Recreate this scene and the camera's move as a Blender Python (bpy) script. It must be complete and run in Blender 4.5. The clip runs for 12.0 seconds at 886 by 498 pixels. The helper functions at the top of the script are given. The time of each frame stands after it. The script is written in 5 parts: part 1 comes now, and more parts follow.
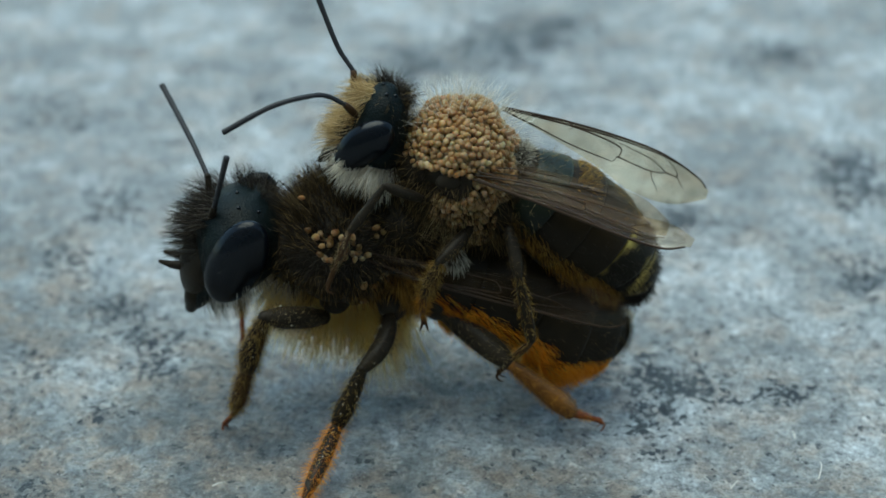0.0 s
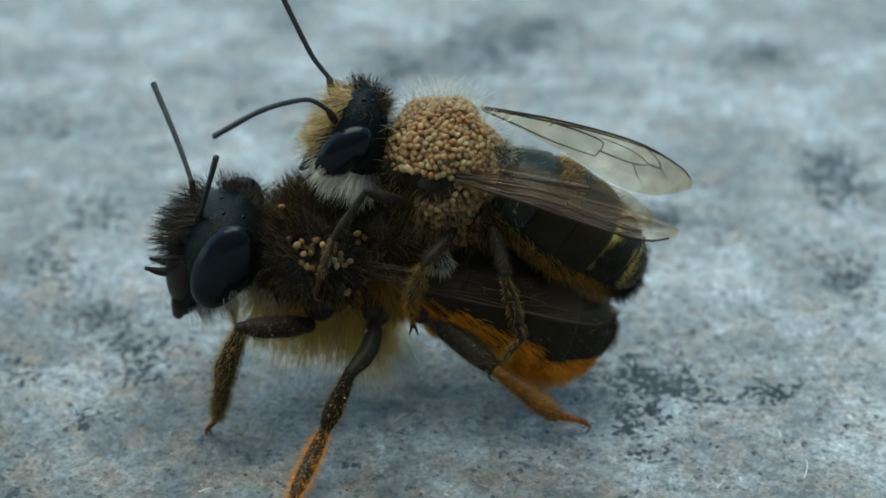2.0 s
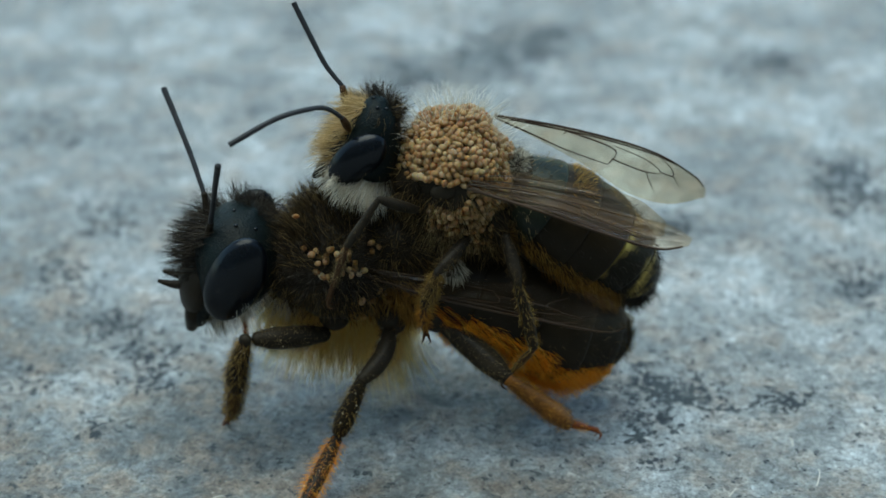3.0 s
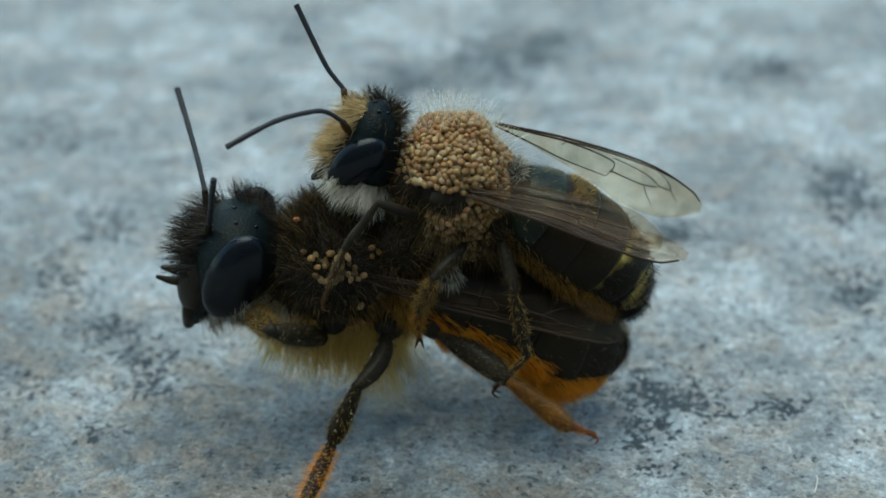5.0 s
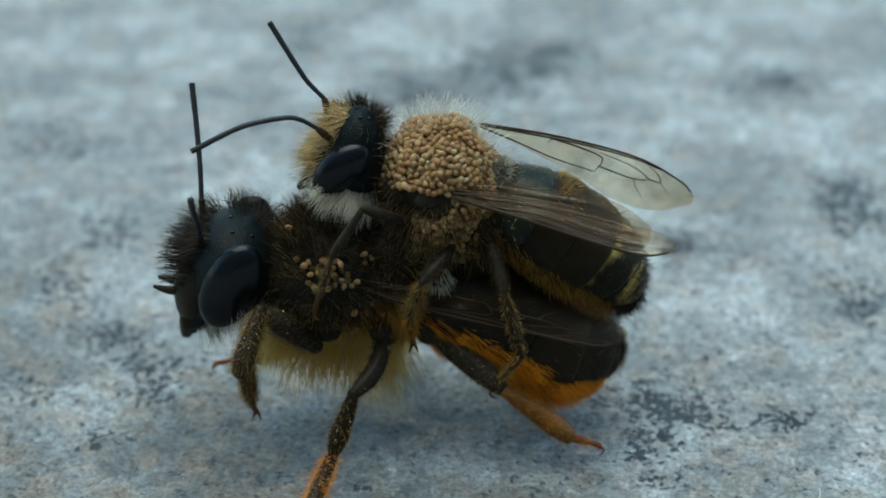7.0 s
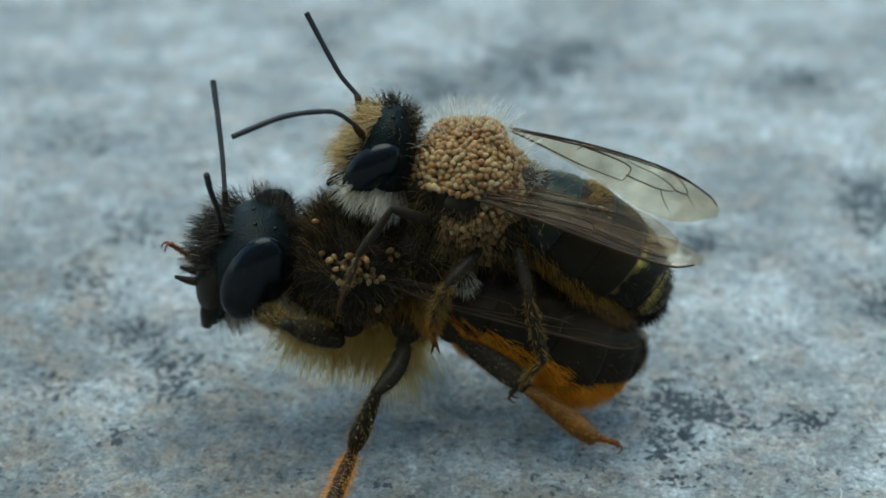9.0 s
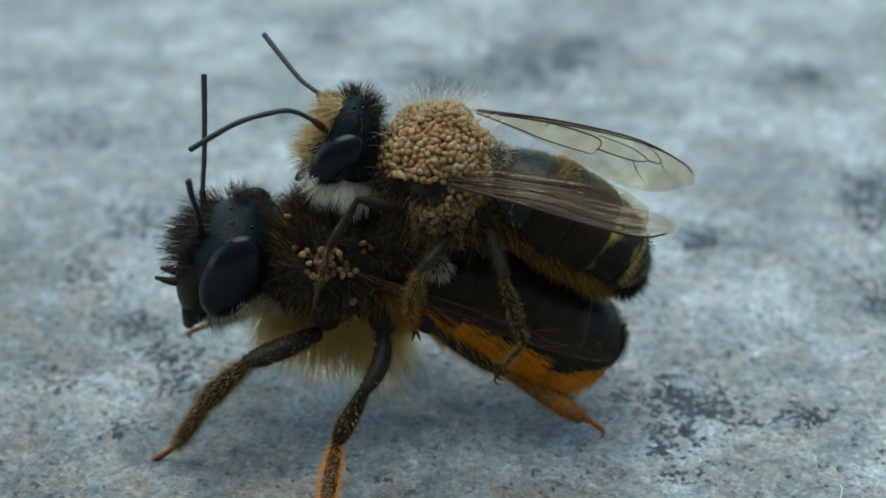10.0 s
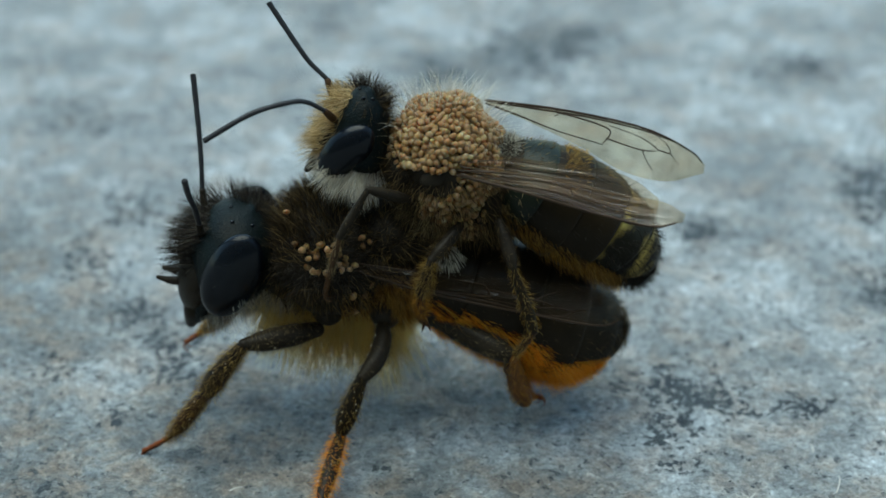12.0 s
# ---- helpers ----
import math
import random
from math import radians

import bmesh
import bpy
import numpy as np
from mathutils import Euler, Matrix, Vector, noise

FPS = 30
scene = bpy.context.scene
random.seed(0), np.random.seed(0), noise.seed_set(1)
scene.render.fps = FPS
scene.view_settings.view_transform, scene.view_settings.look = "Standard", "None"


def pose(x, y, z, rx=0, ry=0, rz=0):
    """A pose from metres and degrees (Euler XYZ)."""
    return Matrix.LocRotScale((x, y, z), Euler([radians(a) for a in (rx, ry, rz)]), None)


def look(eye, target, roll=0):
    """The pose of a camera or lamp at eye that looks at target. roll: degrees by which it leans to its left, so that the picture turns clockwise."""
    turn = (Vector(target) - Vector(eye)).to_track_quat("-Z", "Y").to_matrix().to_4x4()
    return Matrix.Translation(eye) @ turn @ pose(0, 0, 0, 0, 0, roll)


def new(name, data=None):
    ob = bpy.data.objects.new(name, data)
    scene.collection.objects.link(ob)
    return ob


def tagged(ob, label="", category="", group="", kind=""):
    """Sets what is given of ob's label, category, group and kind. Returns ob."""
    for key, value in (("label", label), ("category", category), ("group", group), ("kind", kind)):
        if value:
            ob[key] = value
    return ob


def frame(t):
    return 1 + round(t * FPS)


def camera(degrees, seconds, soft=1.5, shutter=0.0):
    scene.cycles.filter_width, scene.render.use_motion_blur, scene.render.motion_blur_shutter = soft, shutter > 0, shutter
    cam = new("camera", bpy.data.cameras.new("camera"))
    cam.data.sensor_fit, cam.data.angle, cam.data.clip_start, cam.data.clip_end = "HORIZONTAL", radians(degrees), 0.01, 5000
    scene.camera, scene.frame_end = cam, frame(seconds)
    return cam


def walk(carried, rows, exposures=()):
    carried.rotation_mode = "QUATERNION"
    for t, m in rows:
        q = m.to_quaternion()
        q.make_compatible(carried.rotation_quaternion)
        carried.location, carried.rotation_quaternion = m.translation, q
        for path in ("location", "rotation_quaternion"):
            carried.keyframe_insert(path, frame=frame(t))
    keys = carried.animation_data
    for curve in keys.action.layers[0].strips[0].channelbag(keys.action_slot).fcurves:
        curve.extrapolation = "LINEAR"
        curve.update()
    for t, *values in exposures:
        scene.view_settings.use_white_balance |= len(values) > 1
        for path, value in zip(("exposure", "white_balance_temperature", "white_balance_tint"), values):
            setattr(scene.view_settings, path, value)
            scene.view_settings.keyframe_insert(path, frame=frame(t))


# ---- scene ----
# The place in millimetres, turned into metres when meshes are linked.
MM = 0.001

# ---- camera ----
cam = camera(30, 12.0, soft=1.6)
EYE = (0, -38.97 * MM, 27.35 * MM)
TURNS = [
    (0, 60.000, -0.000, 0.000),
    (0.5, 59.976, 0.033, -0.224),
    (1, 60.045, 0.067, -0.344),
    (1.5, 60.022, 0.218, -0.641),
    (2, 60.097, 0.295, -0.800),
    (2.5, 60.308, 0.382, -0.552),
    (3, 60.375, 0.472, -0.442),
    (3.2, 60.455, 0.406, -0.366),
    (5, 60.577, 0.350, -0.449),
    (5.5, 60.680, 0.357, -0.413),
    (6, 60.740, 0.319, -0.245),
    (6.5, 60.715, 0.224, -0.295),
    (7, 60.909, 0.013, -0.097),
    (7.2, 60.767, -0.036, -0.277),
    (8.8, 60.757, 0.037, 0.438),
    (9, 60.829, 0.122, 0.694),
    (9.5, 60.724, 0.082, 0.839),
    (10, 60.656, -0.063, 0.868),
    (10.5, 60.665, -0.199, 1.034),
    (11, 60.667, -0.349, 1.353),
    (11.5, 60.429, -0.365, 1.220),
    (12, 60.270, -0.317, 0.978),
]
walk(cam, [(t, pose(*EYE, rx, ry, rz)) for t, rx, ry, rz in TURNS], exposures=((0, 1.39, 6350, -11), (12, 1.39, 6350, -11)))
cam.data.dof.use_dof = True
cam.data.dof.focus_distance = 43.0 * MM
cam.data.dof.aperture_fstop = 74

# ---- light: open shade under a pale sky, the sun veiled behind the bees ----
world = bpy.data.worlds.new("sky")
scene.world = world
world.use_nodes = True
wn = world.node_tree.nodes
sky = wn.new("ShaderNodeTexSky")
sky.sky_type = "NISHITA"
sky.sun_disc = False
sky.sun_elevation, sky.sun_rotation = radians(79), radians(-56)
world.node_tree.links.new(sky.outputs[0], wn["Background"].inputs[0])
wn["Background"].inputs[1].default_value = 0.10
sun_data = bpy.data.lights.new("sun", "SUN")
sun_data.energy, sun_data.angle, sun_data.color = 1.1, radians(60), (1.0, 0.975, 0.94)
sun = new("sun", sun_data)
sun.matrix_world = look((-0.15, 0.10, 0.95), (0, 0, 0))


# ---- materials ----
class Mat:
    def __init__(self, name):
        self.m = bpy.data.materials.new(name)
        self.m.use_nodes = True
        self.t = self.m.node_tree
        self.b = self.t.nodes["Principled BSDF"]

    def node(self, kind, **ins):
        n = self.t.nodes.new(kind)
        for k, v in ins.items():
            n.inputs[k].default_value = v
        return n

    def link(self, a, b):
        self.t.links.new(a, b)

    def noise(self, scale, detail=4, rough=0.6, coords="Object"):
        c = self.t.nodes.new("ShaderNodeTexCoord")
        n = self.node("ShaderNodeTexNoise", Scale=scale, Detail=detail, Roughness=rough)
        self.link(c.outputs[coords], n.inputs["Vector"])
        return n

    def ramp(self, fac, stops):
        r = self.t.nodes.new("ShaderNodeValToRGB")
        e = r.color_ramp.elements
        while len(e) < len(stops):
            e.new(0.5)
        for el, (p, c) in zip(e, stops):
            el.position, el.color = p, (*c, 1)
        self.link(fac, r.inputs[0])
        return r

    def bump(self, height, strength, dist):
        b = self.node("ShaderNodeBump", Strength=strength, Distance=dist)
        self.link(height, b.inputs["Height"])
        self.link(b.outputs[0], self.b.inputs["Normal"])
        return b


def chitin(name, dark, light, rough=0.35, metal=0.0, pits=16000, spec=0.28, relief=0.25):
    k = Mat(name)
    n = k.noise(900, 5)
    r = k.ramp(n.outputs[0], [(0.3, dark), (0.7, light)])
    k.link(r.outputs[0], k.b.inputs["Base Color"])
    k.b.inputs["Roughness"].default_value = rough
    k.b.inputs["Metallic"].default_value = metal
    k.b.inputs["Specular IOR Level"].default_value = spec
    c = k.t.nodes.new("ShaderNodeTexCoord")
    v = k.node("ShaderNodeTexVoronoi", Scale=pits)
    k.link(c.outputs["Object"], v.inputs["Vector"])
    k.bump(v.outputs["Distance"], relief, 0.00002)
    return k.m


def fur_material(name, stops, thin, spec=0.3):
    """Hair that varies from strand to strand; thin: how much light comes through it."""
    k = Mat(name)
    g = k.t.nodes.new("ShaderNodeNewGeometry")
    r = k.ramp(g.outputs["Random Per Island"], stops)
    k.link(r.outputs[0], k.b.inputs["Base Color"])
    k.b.inputs["Roughness"].default_value = 0.45
    k.b.inputs["Specular IOR Level"].default_value = spec
    tr = k.t.nodes.new("ShaderNodeBsdfTranslucent")
    k.link(r.outputs[0], tr.inputs["Color"])
    mix = k.node("ShaderNodeMixShader", Fac=thin)
    k.link(k.b.outputs[0], mix.inputs[1])
    k.link(tr.outputs[0], mix.inputs[2])
    k.link(mix.outputs[0], k.t.nodes["Material Output"].inputs[0])
    return k.m


def wing_material(name, brown, sheen, clear, rough=0.25, spec=0.5, relief=0.5, gloss=0.06, tint=(0.97, 0.93, 0.86)):
    """A thin membrane, its folds' sheen painted as lengthwise streaks; clear: how much shows through."""
    k = Mat(name)
    c = k.t.nodes.new("ShaderNodeTexCoord")
    mp = k.t.nodes.new("ShaderNodeMapping")
    mp.inputs["Scale"].default_value = (0.16, 0.5, 1.0)
    mp.inputs["Rotation"].default_value = (0, radians(-16), 0)
    k.link(c.outputs["Object"], mp.inputs["Vector"])
    n = k.node("ShaderNodeTexNoise", Scale=2300, Detail=4, Roughness=0.65)
    k.link(mp.outputs[0], n.inputs["Vector"])
    blot = k.noise(700, 3)
    r = k.ramp(n.outputs[0], [(0.32, brown), (0.68, sheen)])
    k.link(r.outputs[0], k.b.inputs["Base Color"])
    k.b.inputs["Roughness"].default_value = rough
    k.b.inputs["Specular IOR Level"].default_value = spec
    ripple = k.bump(n.outputs[0], relief, 0.00012)
    tp = k.node("ShaderNodeBsdfTransparent", Color=(*tint, 1))
    lo, hi = max(0.0, 1 - clear - 0.08), min(1.0, 1 - clear + 0.08)
    f = k.ramp(blot.outputs[0], [(0.35, (lo, lo, lo)), (0.65, (hi, hi, hi))])
    mix = k.node("ShaderNodeMixShader")
    k.link(f.outputs[0], mix.inputs[0])
    k.link(tp.outputs[0], mix.inputs[1])
    k.link(k.b.outputs[0], mix.inputs[2])
    # a thin film's own gloss, broken up by the pleats
    film = k.node("ShaderNodeBsdfGlossy", Roughness=0.16, Color=(0.9, 0.92, 1.0, 1))
    k.link(ripple.outputs[0], film.inputs["Normal"])
    top = k.node("ShaderNodeMixShader", Fac=gloss)
    k.link(mix.outputs[0], top.inputs[1])
    k.link(film.outputs[0], top.inputs[2])
    k.link(top.outputs[0], k.t.nodes["Material Output"].inputs[0])
    return k.m


def bronze():
    """Black chitin with streaks of brassy sheen painted into its colour and metallic value."""
    k = Mat("bronze_black_chitin")
    c = k.t.nodes.new("ShaderNodeTexCoord")
    mp = k.t.nodes.new("ShaderNodeMapping")
    mp.vector_type = "TEXTURE"
    mp.inputs["Scale"].default_value = (0.55, 3.0, 3.0)
    mp.inputs["Rotation"].default_value = (0, radians(49), 0)
    k.link(c.outputs["Object"], mp.inputs["Vector"])
    n = k.node("ShaderNodeTexNoise", Scale=1100, Detail=4)
    k.link(mp.outputs[0], n.inputs["Vector"])
    blot = k.noise(650, 3)
    both = k.t.nodes.new("ShaderNodeMath")
    both.operation, both.inputs[1].default_value = "MULTIPLY_ADD", 0.5
    k.link(n.outputs[0], both.inputs[0])
    half = k.t.nodes.new("ShaderNodeMath")
    half.operation, half.inputs[1].default_value = "MULTIPLY", 0.5
    k.link(blot.outputs[0], half.inputs[0])
    k.link(half.outputs[0], both.inputs[2])
    r = k.ramp(both.outputs[0], [(0.47, (0.010, 0.009, 0.005)), (0.56, (0.38, 0.28, 0.08))])
    m = k.ramp(both.outputs[0], [(0.47, (0, 0, 0)), (0.56, (0.9, 0.9, 0.9))])
    k.link(r.outputs[0], k.b.inputs["Base Color"])
    k.link(m.outputs[0], k.b.inputs["Metallic"])
    k.b.inputs["Roughness"].default_value = 0.3
    k.b.inputs["Specular IOR Level"].default_value = 0.1
    return k.m


def mite_material():
    k = Mat("mite_skin")
    o = k.t.nodes.new("ShaderNodeObjectInfo")
    g = k.t.nodes.new("ShaderNodeNewGeometry")
    add = k.t.nodes.new("ShaderNodeMath")
    k.link(o.outputs["Random"], add.inputs[0])
    k.link(g.outputs["Random Per Island"], add.inputs[1])
    fr = k.t.nodes.new("ShaderNodeMath")
    fr.operation = "FRACT"
    k.link(add.outputs[0], fr.inputs[0])
    r = k.ramp(fr.outputs[0], [(0.0, (0.29, 0.165, 0.07)), (0.5, (0.38, 0.235, 0.11)), (0.85, (0.46, 0.305, 0.155)), (1.0, (0.60, 0.44, 0.25))])
    k.link(r.outputs[0], k.b.inputs["Base Color"])
    k.b.inputs["Roughness"].default_value = 0.48
    k.b.inputs["Specular IOR Level"].default_value = 0.3
    k.b.inputs["Subsurface Weight"].default_value = 0.7
    k.b.inputs["Subsurface Radius"].default_value = (0.00030, 0.00016, 0.00007)
    k.b.inputs["Subsurface Scale"].default_value = 1.0
    tr = k.t.nodes.new("ShaderNodeBsdfTranslucent")
    k.link(r.outputs[0], tr.inputs["Color"])
    mix = k.node("ShaderNodeMixShader", Fac=0.4)
    k.link(k.b.outputs[0], mix.inputs[1])
    k.link(tr.outputs[0], mix.inputs[2])
    k.link(mix.outputs[0], k.t.nodes["Material Output"].inputs[0])
    return k.m


def granite():
    k = Mat("granite")
    cloud = k.noise(230, 6, 0.62)
    warm_n = k.noise(700, 6, 0.68)
    grain = k.noise(2600, 6, 0.72)
    fine = k.noise(7500, 5, 0.7)
    spark = k.noise(15000, 2, 0.5)

    def mixed(kind, fac, one, two):
        m = k.t.nodes.new("ShaderNodeMixRGB")
        m.blend_type = kind
        for sock, v in zip(m.inputs, (fac, one, two)):
            if isinstance(v, (int, float, tuple)):
                sock.default_value = v
            else:
                k.link(v, sock)
        return m.outputs[0]

    mid = k.noise(1000, 6, 0.7)
    base = k.ramp(cloud.outputs[0], [(0.36, (0.27, 0.288, 0.292)), (0.48, (0.36, 0.377, 0.377)), (0.60, (0.58, 0.61, 0.62))]).outputs[0]
    base = mixed("MULTIPLY", 1.0, base, k.ramp(mid.outputs[0], [(0.34, (0.74, 0.76, 0.77)), (0.50, (1.0, 1.0, 1.0)), (0.64, (1.15, 1.15, 1.15))]).outputs[0])
    warm = k.ramp(warm_n.outputs[0], [(0.47, (0, 0, 0)), (0.64, (0.6, 0.6, 0.6))]).outputs[0]
    base = mixed("MIX", warm, base, (0.47, 0.39, 0.32, 1))
    base = mixed("MULTIPLY", 0.8, base, k.ramp(grain.outputs[0], [(0.30, (0.5, 0.5, 0.5)), (0.5, (0.95, 0.95, 0.95)), (0.7, (1.2, 1.2, 1.2))]).outputs[0])
    base = mixed("MULTIPLY", 1.0, base, k.ramp(fine.outputs[0], [(0.36, (0.55, 0.55, 0.55)), (0.50, (1.0, 1.0, 1.0)), (0.64, (1.3, 1.3, 1.3))]).outputs[0])
    # interlocking crystals, each a little lighter or darker
    tc = k.t.nodes.new("ShaderNodeTexCoord")
    warp = k.t.nodes.new("ShaderNodeMixRGB")
    warp.blend_type, warp.inputs[0].default_value = "ADD", 0.00022
    k.link(tc.outputs["Object"], warp.inputs[1])
    k.link(fine.outputs["Color"], warp.inputs[2])
    vor = k.node("ShaderNodeTexVoronoi", Scale=6200)
    k.link(warp.outputs[0], vor.inputs["Vector"])
    sep = k.t.nodes.new("ShaderNodeSeparateColor")
    k.link(vor.outputs["Color"], sep.inputs[0])
    crystal = sep.outputs[0]
    base = mixed("MULTIPLY", 1.0, base, k.ramp(sep.outputs[1], [(0.0, (0.72, 0.73, 0.74)), (0.35, (0.95, 0.95, 0.95)), (0.85, (1.05, 1.05, 1.05)), (1.0, (1.28, 1.28, 1.28))]).outputs[0])
    # browner, greyer weathering of the slab, with shade under the bees painted into it
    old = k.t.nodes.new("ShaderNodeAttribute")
    old.attribute_name = "weathered_shaded"
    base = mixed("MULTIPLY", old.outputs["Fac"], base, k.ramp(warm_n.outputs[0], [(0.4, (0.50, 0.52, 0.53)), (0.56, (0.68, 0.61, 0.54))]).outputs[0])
    # dark mica: ragged flakes where the stone carries it
    at = k.t.nodes.new("ShaderNodeAttribute")
    at.attribute_name = "mica"

    def madd(x, f, y):
        m = k.t.nodes.new("ShaderNodeMath")
        m.operation, m.inputs[1].default_value = "MULTIPLY_ADD", f
        k.link(x, m.inputs[0])
        k.link(y, m.inputs[2])
        return m.outputs[0]

    v = madd(crystal, 1.0, at.outputs["Fac"])
    v = madd(fine.outputs[0], 1.5, v)
    mr = k.node("ShaderNodeMapRange")
    mr.inputs["From Min"].default_value, mr.inputs["From Max"].default_value = 1.62, 1.82
    k.link(v, mr.inputs["Value"])
    flake = k.ramp(cloud.outputs[0], [(0.4, (0.011, 0.017, 0.023)), (0.6, (0.032, 0.041, 0.048))]).outputs[0]
    base = mixed("MIX", mr.outputs[0], base, flake)
    # small dark grains and bright quartz points
    dots = k.ramp(spark.outputs[0], [(0.22, (0.45, 0.45, 0.45)), (0.31, (0, 0, 0))]).outputs[0]
    base = mixed("MIX", dots, base, (0.11, 0.11, 0.105, 1))
    q = k.ramp(spark.outputs[0], [(0.70, (0, 0, 0)), (0.78, (0.8, 0.8, 0.8))]).outputs[0]
    base = mixed("MIX", q, base, (0.75, 0.77, 0.78, 1))
    k.link(base, k.b.inputs["Base Color"])
    k.b.inputs["Roughness"].default_value = 0.46
    k.b.inputs["Specular IOR Level"].default_value = 0.6
    k.bump(madd(fine.outputs[0], 0.6, grain.outputs[0]), 0.9, 0.0003)
    return k.m


GRANITE = granite()
BLACK = chitin("black_chitin", (0.013, 0.010, 0.007), (0.031, 0.024, 0.015), 0.4, spec=0.09)
GLOSS = chitin("glossy_black_chitin", (0.010, 0.008, 0.0045), (0.022, 0.016, 0.009), 0.28, 0.0, 14000, 0.08, 0.25)
TEAL = chitin("blue_green_chitin", (0.0028, 0.0045, 0.0045), (0.0055, 0.0095, 0.0092), 0.42, 0.0, 16000, 0.08, 0.7)
GREEN = bronze()
OLIVE = chitin("olive_chitin", (0.006, 0.009, 0.006), (0.015, 0.020, 0.012), 0.32, 0.0, spec=0.18)
BROWN = chitin("brown_chitin", (0.032, 0.016, 0.007), (0.075, 0.037, 0.014), 0.38, spec=0.15)
REDBROWN = chitin("red_brown_chitin", (0.12, 0.03, 0.009), (0.24, 0.07, 0.018), 0.38, spec=0.2)
RUST = chitin("rust_chitin", (0.06, 0.024, 0.006), (0.24, 0.095, 0.015), 0.34, spec=0.2)
EYE_MAT = chitin("dark_eye", (0.0025, 0.0035, 0.005), (0.004, 0.006, 0.009), 0.2, 0.0, 26000, 0.2, 0.03)
FLAGELLUM = chitin("matte_black_chitin", (0.014, 0.014, 0.016), (0.03, 0.03, 0.033), 0.5)
BLACK_FUR = fur_material("black_fur", [(0, (0.013, 0.011, 0.010)), (0.7, (0.034, 0.028, 0.021)), (1, (0.10, 0.085, 0.064))], 0.15, 0.08)
BROWN_FUR = fur_material("brown_fur", [(0, (0.016, 0.011, 0.006)), (0.5, (0.046, 0.031, 0.015)), (0.8, (0.13, 0.088, 0.038)), (1, (0.40, 0.28, 0.12))], 0.4, 0.15)
GREY_FUR = fur_material("grey_fur", [(0, (0.12, 0.11, 0.085)), (0.5, (0.48, 0.44, 0.35)), (1, (0.88, 0.84, 0.72))], 0.5)
CREAM_FUR = fur_material("cream_fur", [(0, (0.38, 0.26, 0.10)), (0.5, (0.64, 0.48, 0.23)), (1, (0.84, 0.70, 0.42))], 0.55)
WHITE_FUR = fur_material("white_fur", [(0, (0.6, 0.54, 0.42)), (0.6, (0.86, 0.80, 0.68)), (1, (0.96, 0.94, 0.88))], 0.65)
GOLD_FUR = fur_material("gold_fur", [(0, (0.22, 0.125, 0.025)), (0.6, (0.55, 0.35, 0.08)), (1, (0.88, 0.68, 0.26))], 0.55)
RUST_FUR = fur_material("rust_fur", [(0, (0.12, 0.05, 0.008)), (0.6, (0.52, 0.23, 0.025)), (1, (0.90, 0.52, 0.10))], 0.5)
AMBER_FUR = fur_material("amber_fur", [(0, (0.12, 0.06, 0.012)), (0.6, (0.46, 0.25, 0.045)), (1, (0.80, 0.54, 0.16))], 0.55)
LEG_FUR = fur_material("leg_fur", [(0, (0.09, 0.055, 0.014)), (0.6, (0.34, 0.21, 0.05)), (1, (0.82, 0.60, 0.21))], 0.7)
TAN_FUR = fur_material("tan_fur", [(0, (0.05, 0.035, 0.015)), (0.6, (0.22, 0.15, 0.06)), (1, (0.62, 0.48, 0.25))], 0.4)
PALE_FUR = fur_material("pale_yellow_fur", [(0, (0.92, 0.76, 0.36)), (1, (0.98, 0.90, 0.58))], 0.85)
ORANGE_FUR = fur_material("orange_fur", [(0, (0.70, 0.21, 0.008)), (0.5, (0.98, 0.44, 0.025)), (1, (1.0, 0.66, 0.10))], 0.5)
WING_PALE = wing_material("pale_wing_membrane", (0.30, 0.19, 0.09), (0.50, 0.40, 0.26), 0.95, 0.2, 0.4, 0.25, 0.010, (0.97, 0.92, 0.81))
WING_NEAR = wing_material("pleated_wing_membrane", (0.16, 0.09, 0.04), (0.32, 0.25, 0.18), 0.89, 0.27, 0.5, 0.22, 0.014, (0.96, 0.91, 0.82))
WING_DARK = wing_material("smoky_wing_membrane", (0.035, 0.021, 0.012), (0.11, 0.078, 0.055), 0.92, 0.2, 0.5, 1.0, 0.004)
VEIN = chitin("wing_vein", (0.022, 0.012, 0.006), (0.05, 0.028, 0.013), 0.4)
POLLEN = chitin("pale_pollen", (0.55, 0.45, 0.28), (0.8, 0.72, 0.52), 0.5)
MITE = mite_material()

# ---- mesh helpers ----
rng = np.random.default_rng(7)
PIVOT = {}


def thing(name, base, label, category, group=""):
    ob = tagged(new(name), label, category, group)
    ob.location = [v * MM for v in base]
    ob.empty_display_size = 0.002
    PIVOT[ob.name] = np.array(base, float)
    return ob


def mesh_data(name, pieces, mats, pivot=(0, 0, 0)):
    """pieces: (verts, faces, material index) in millimetres."""
    vs, fs, ix, n = [], [], [], 0
    for v, f, i in pieces:
        v = np.asarray(v, float)
        vs.append(v)
        fs += [tuple(int(a) + n for a in q) for q in f]
        ix += [i] * len(f)
        n += len(v)
    vs = (np.vstack(vs) - np.asarray(pivot, float)) * MM
    me = bpy.data.meshes.new(name)
    me.from_pydata(vs.tolist(), [], fs)
    for m in mats:
        me.materials.append(m)
    me.polygons.foreach_set("material_index", ix)
    me.polygons.foreach_set("use_smooth", [True] * len(fs))
    me.update()
    return me


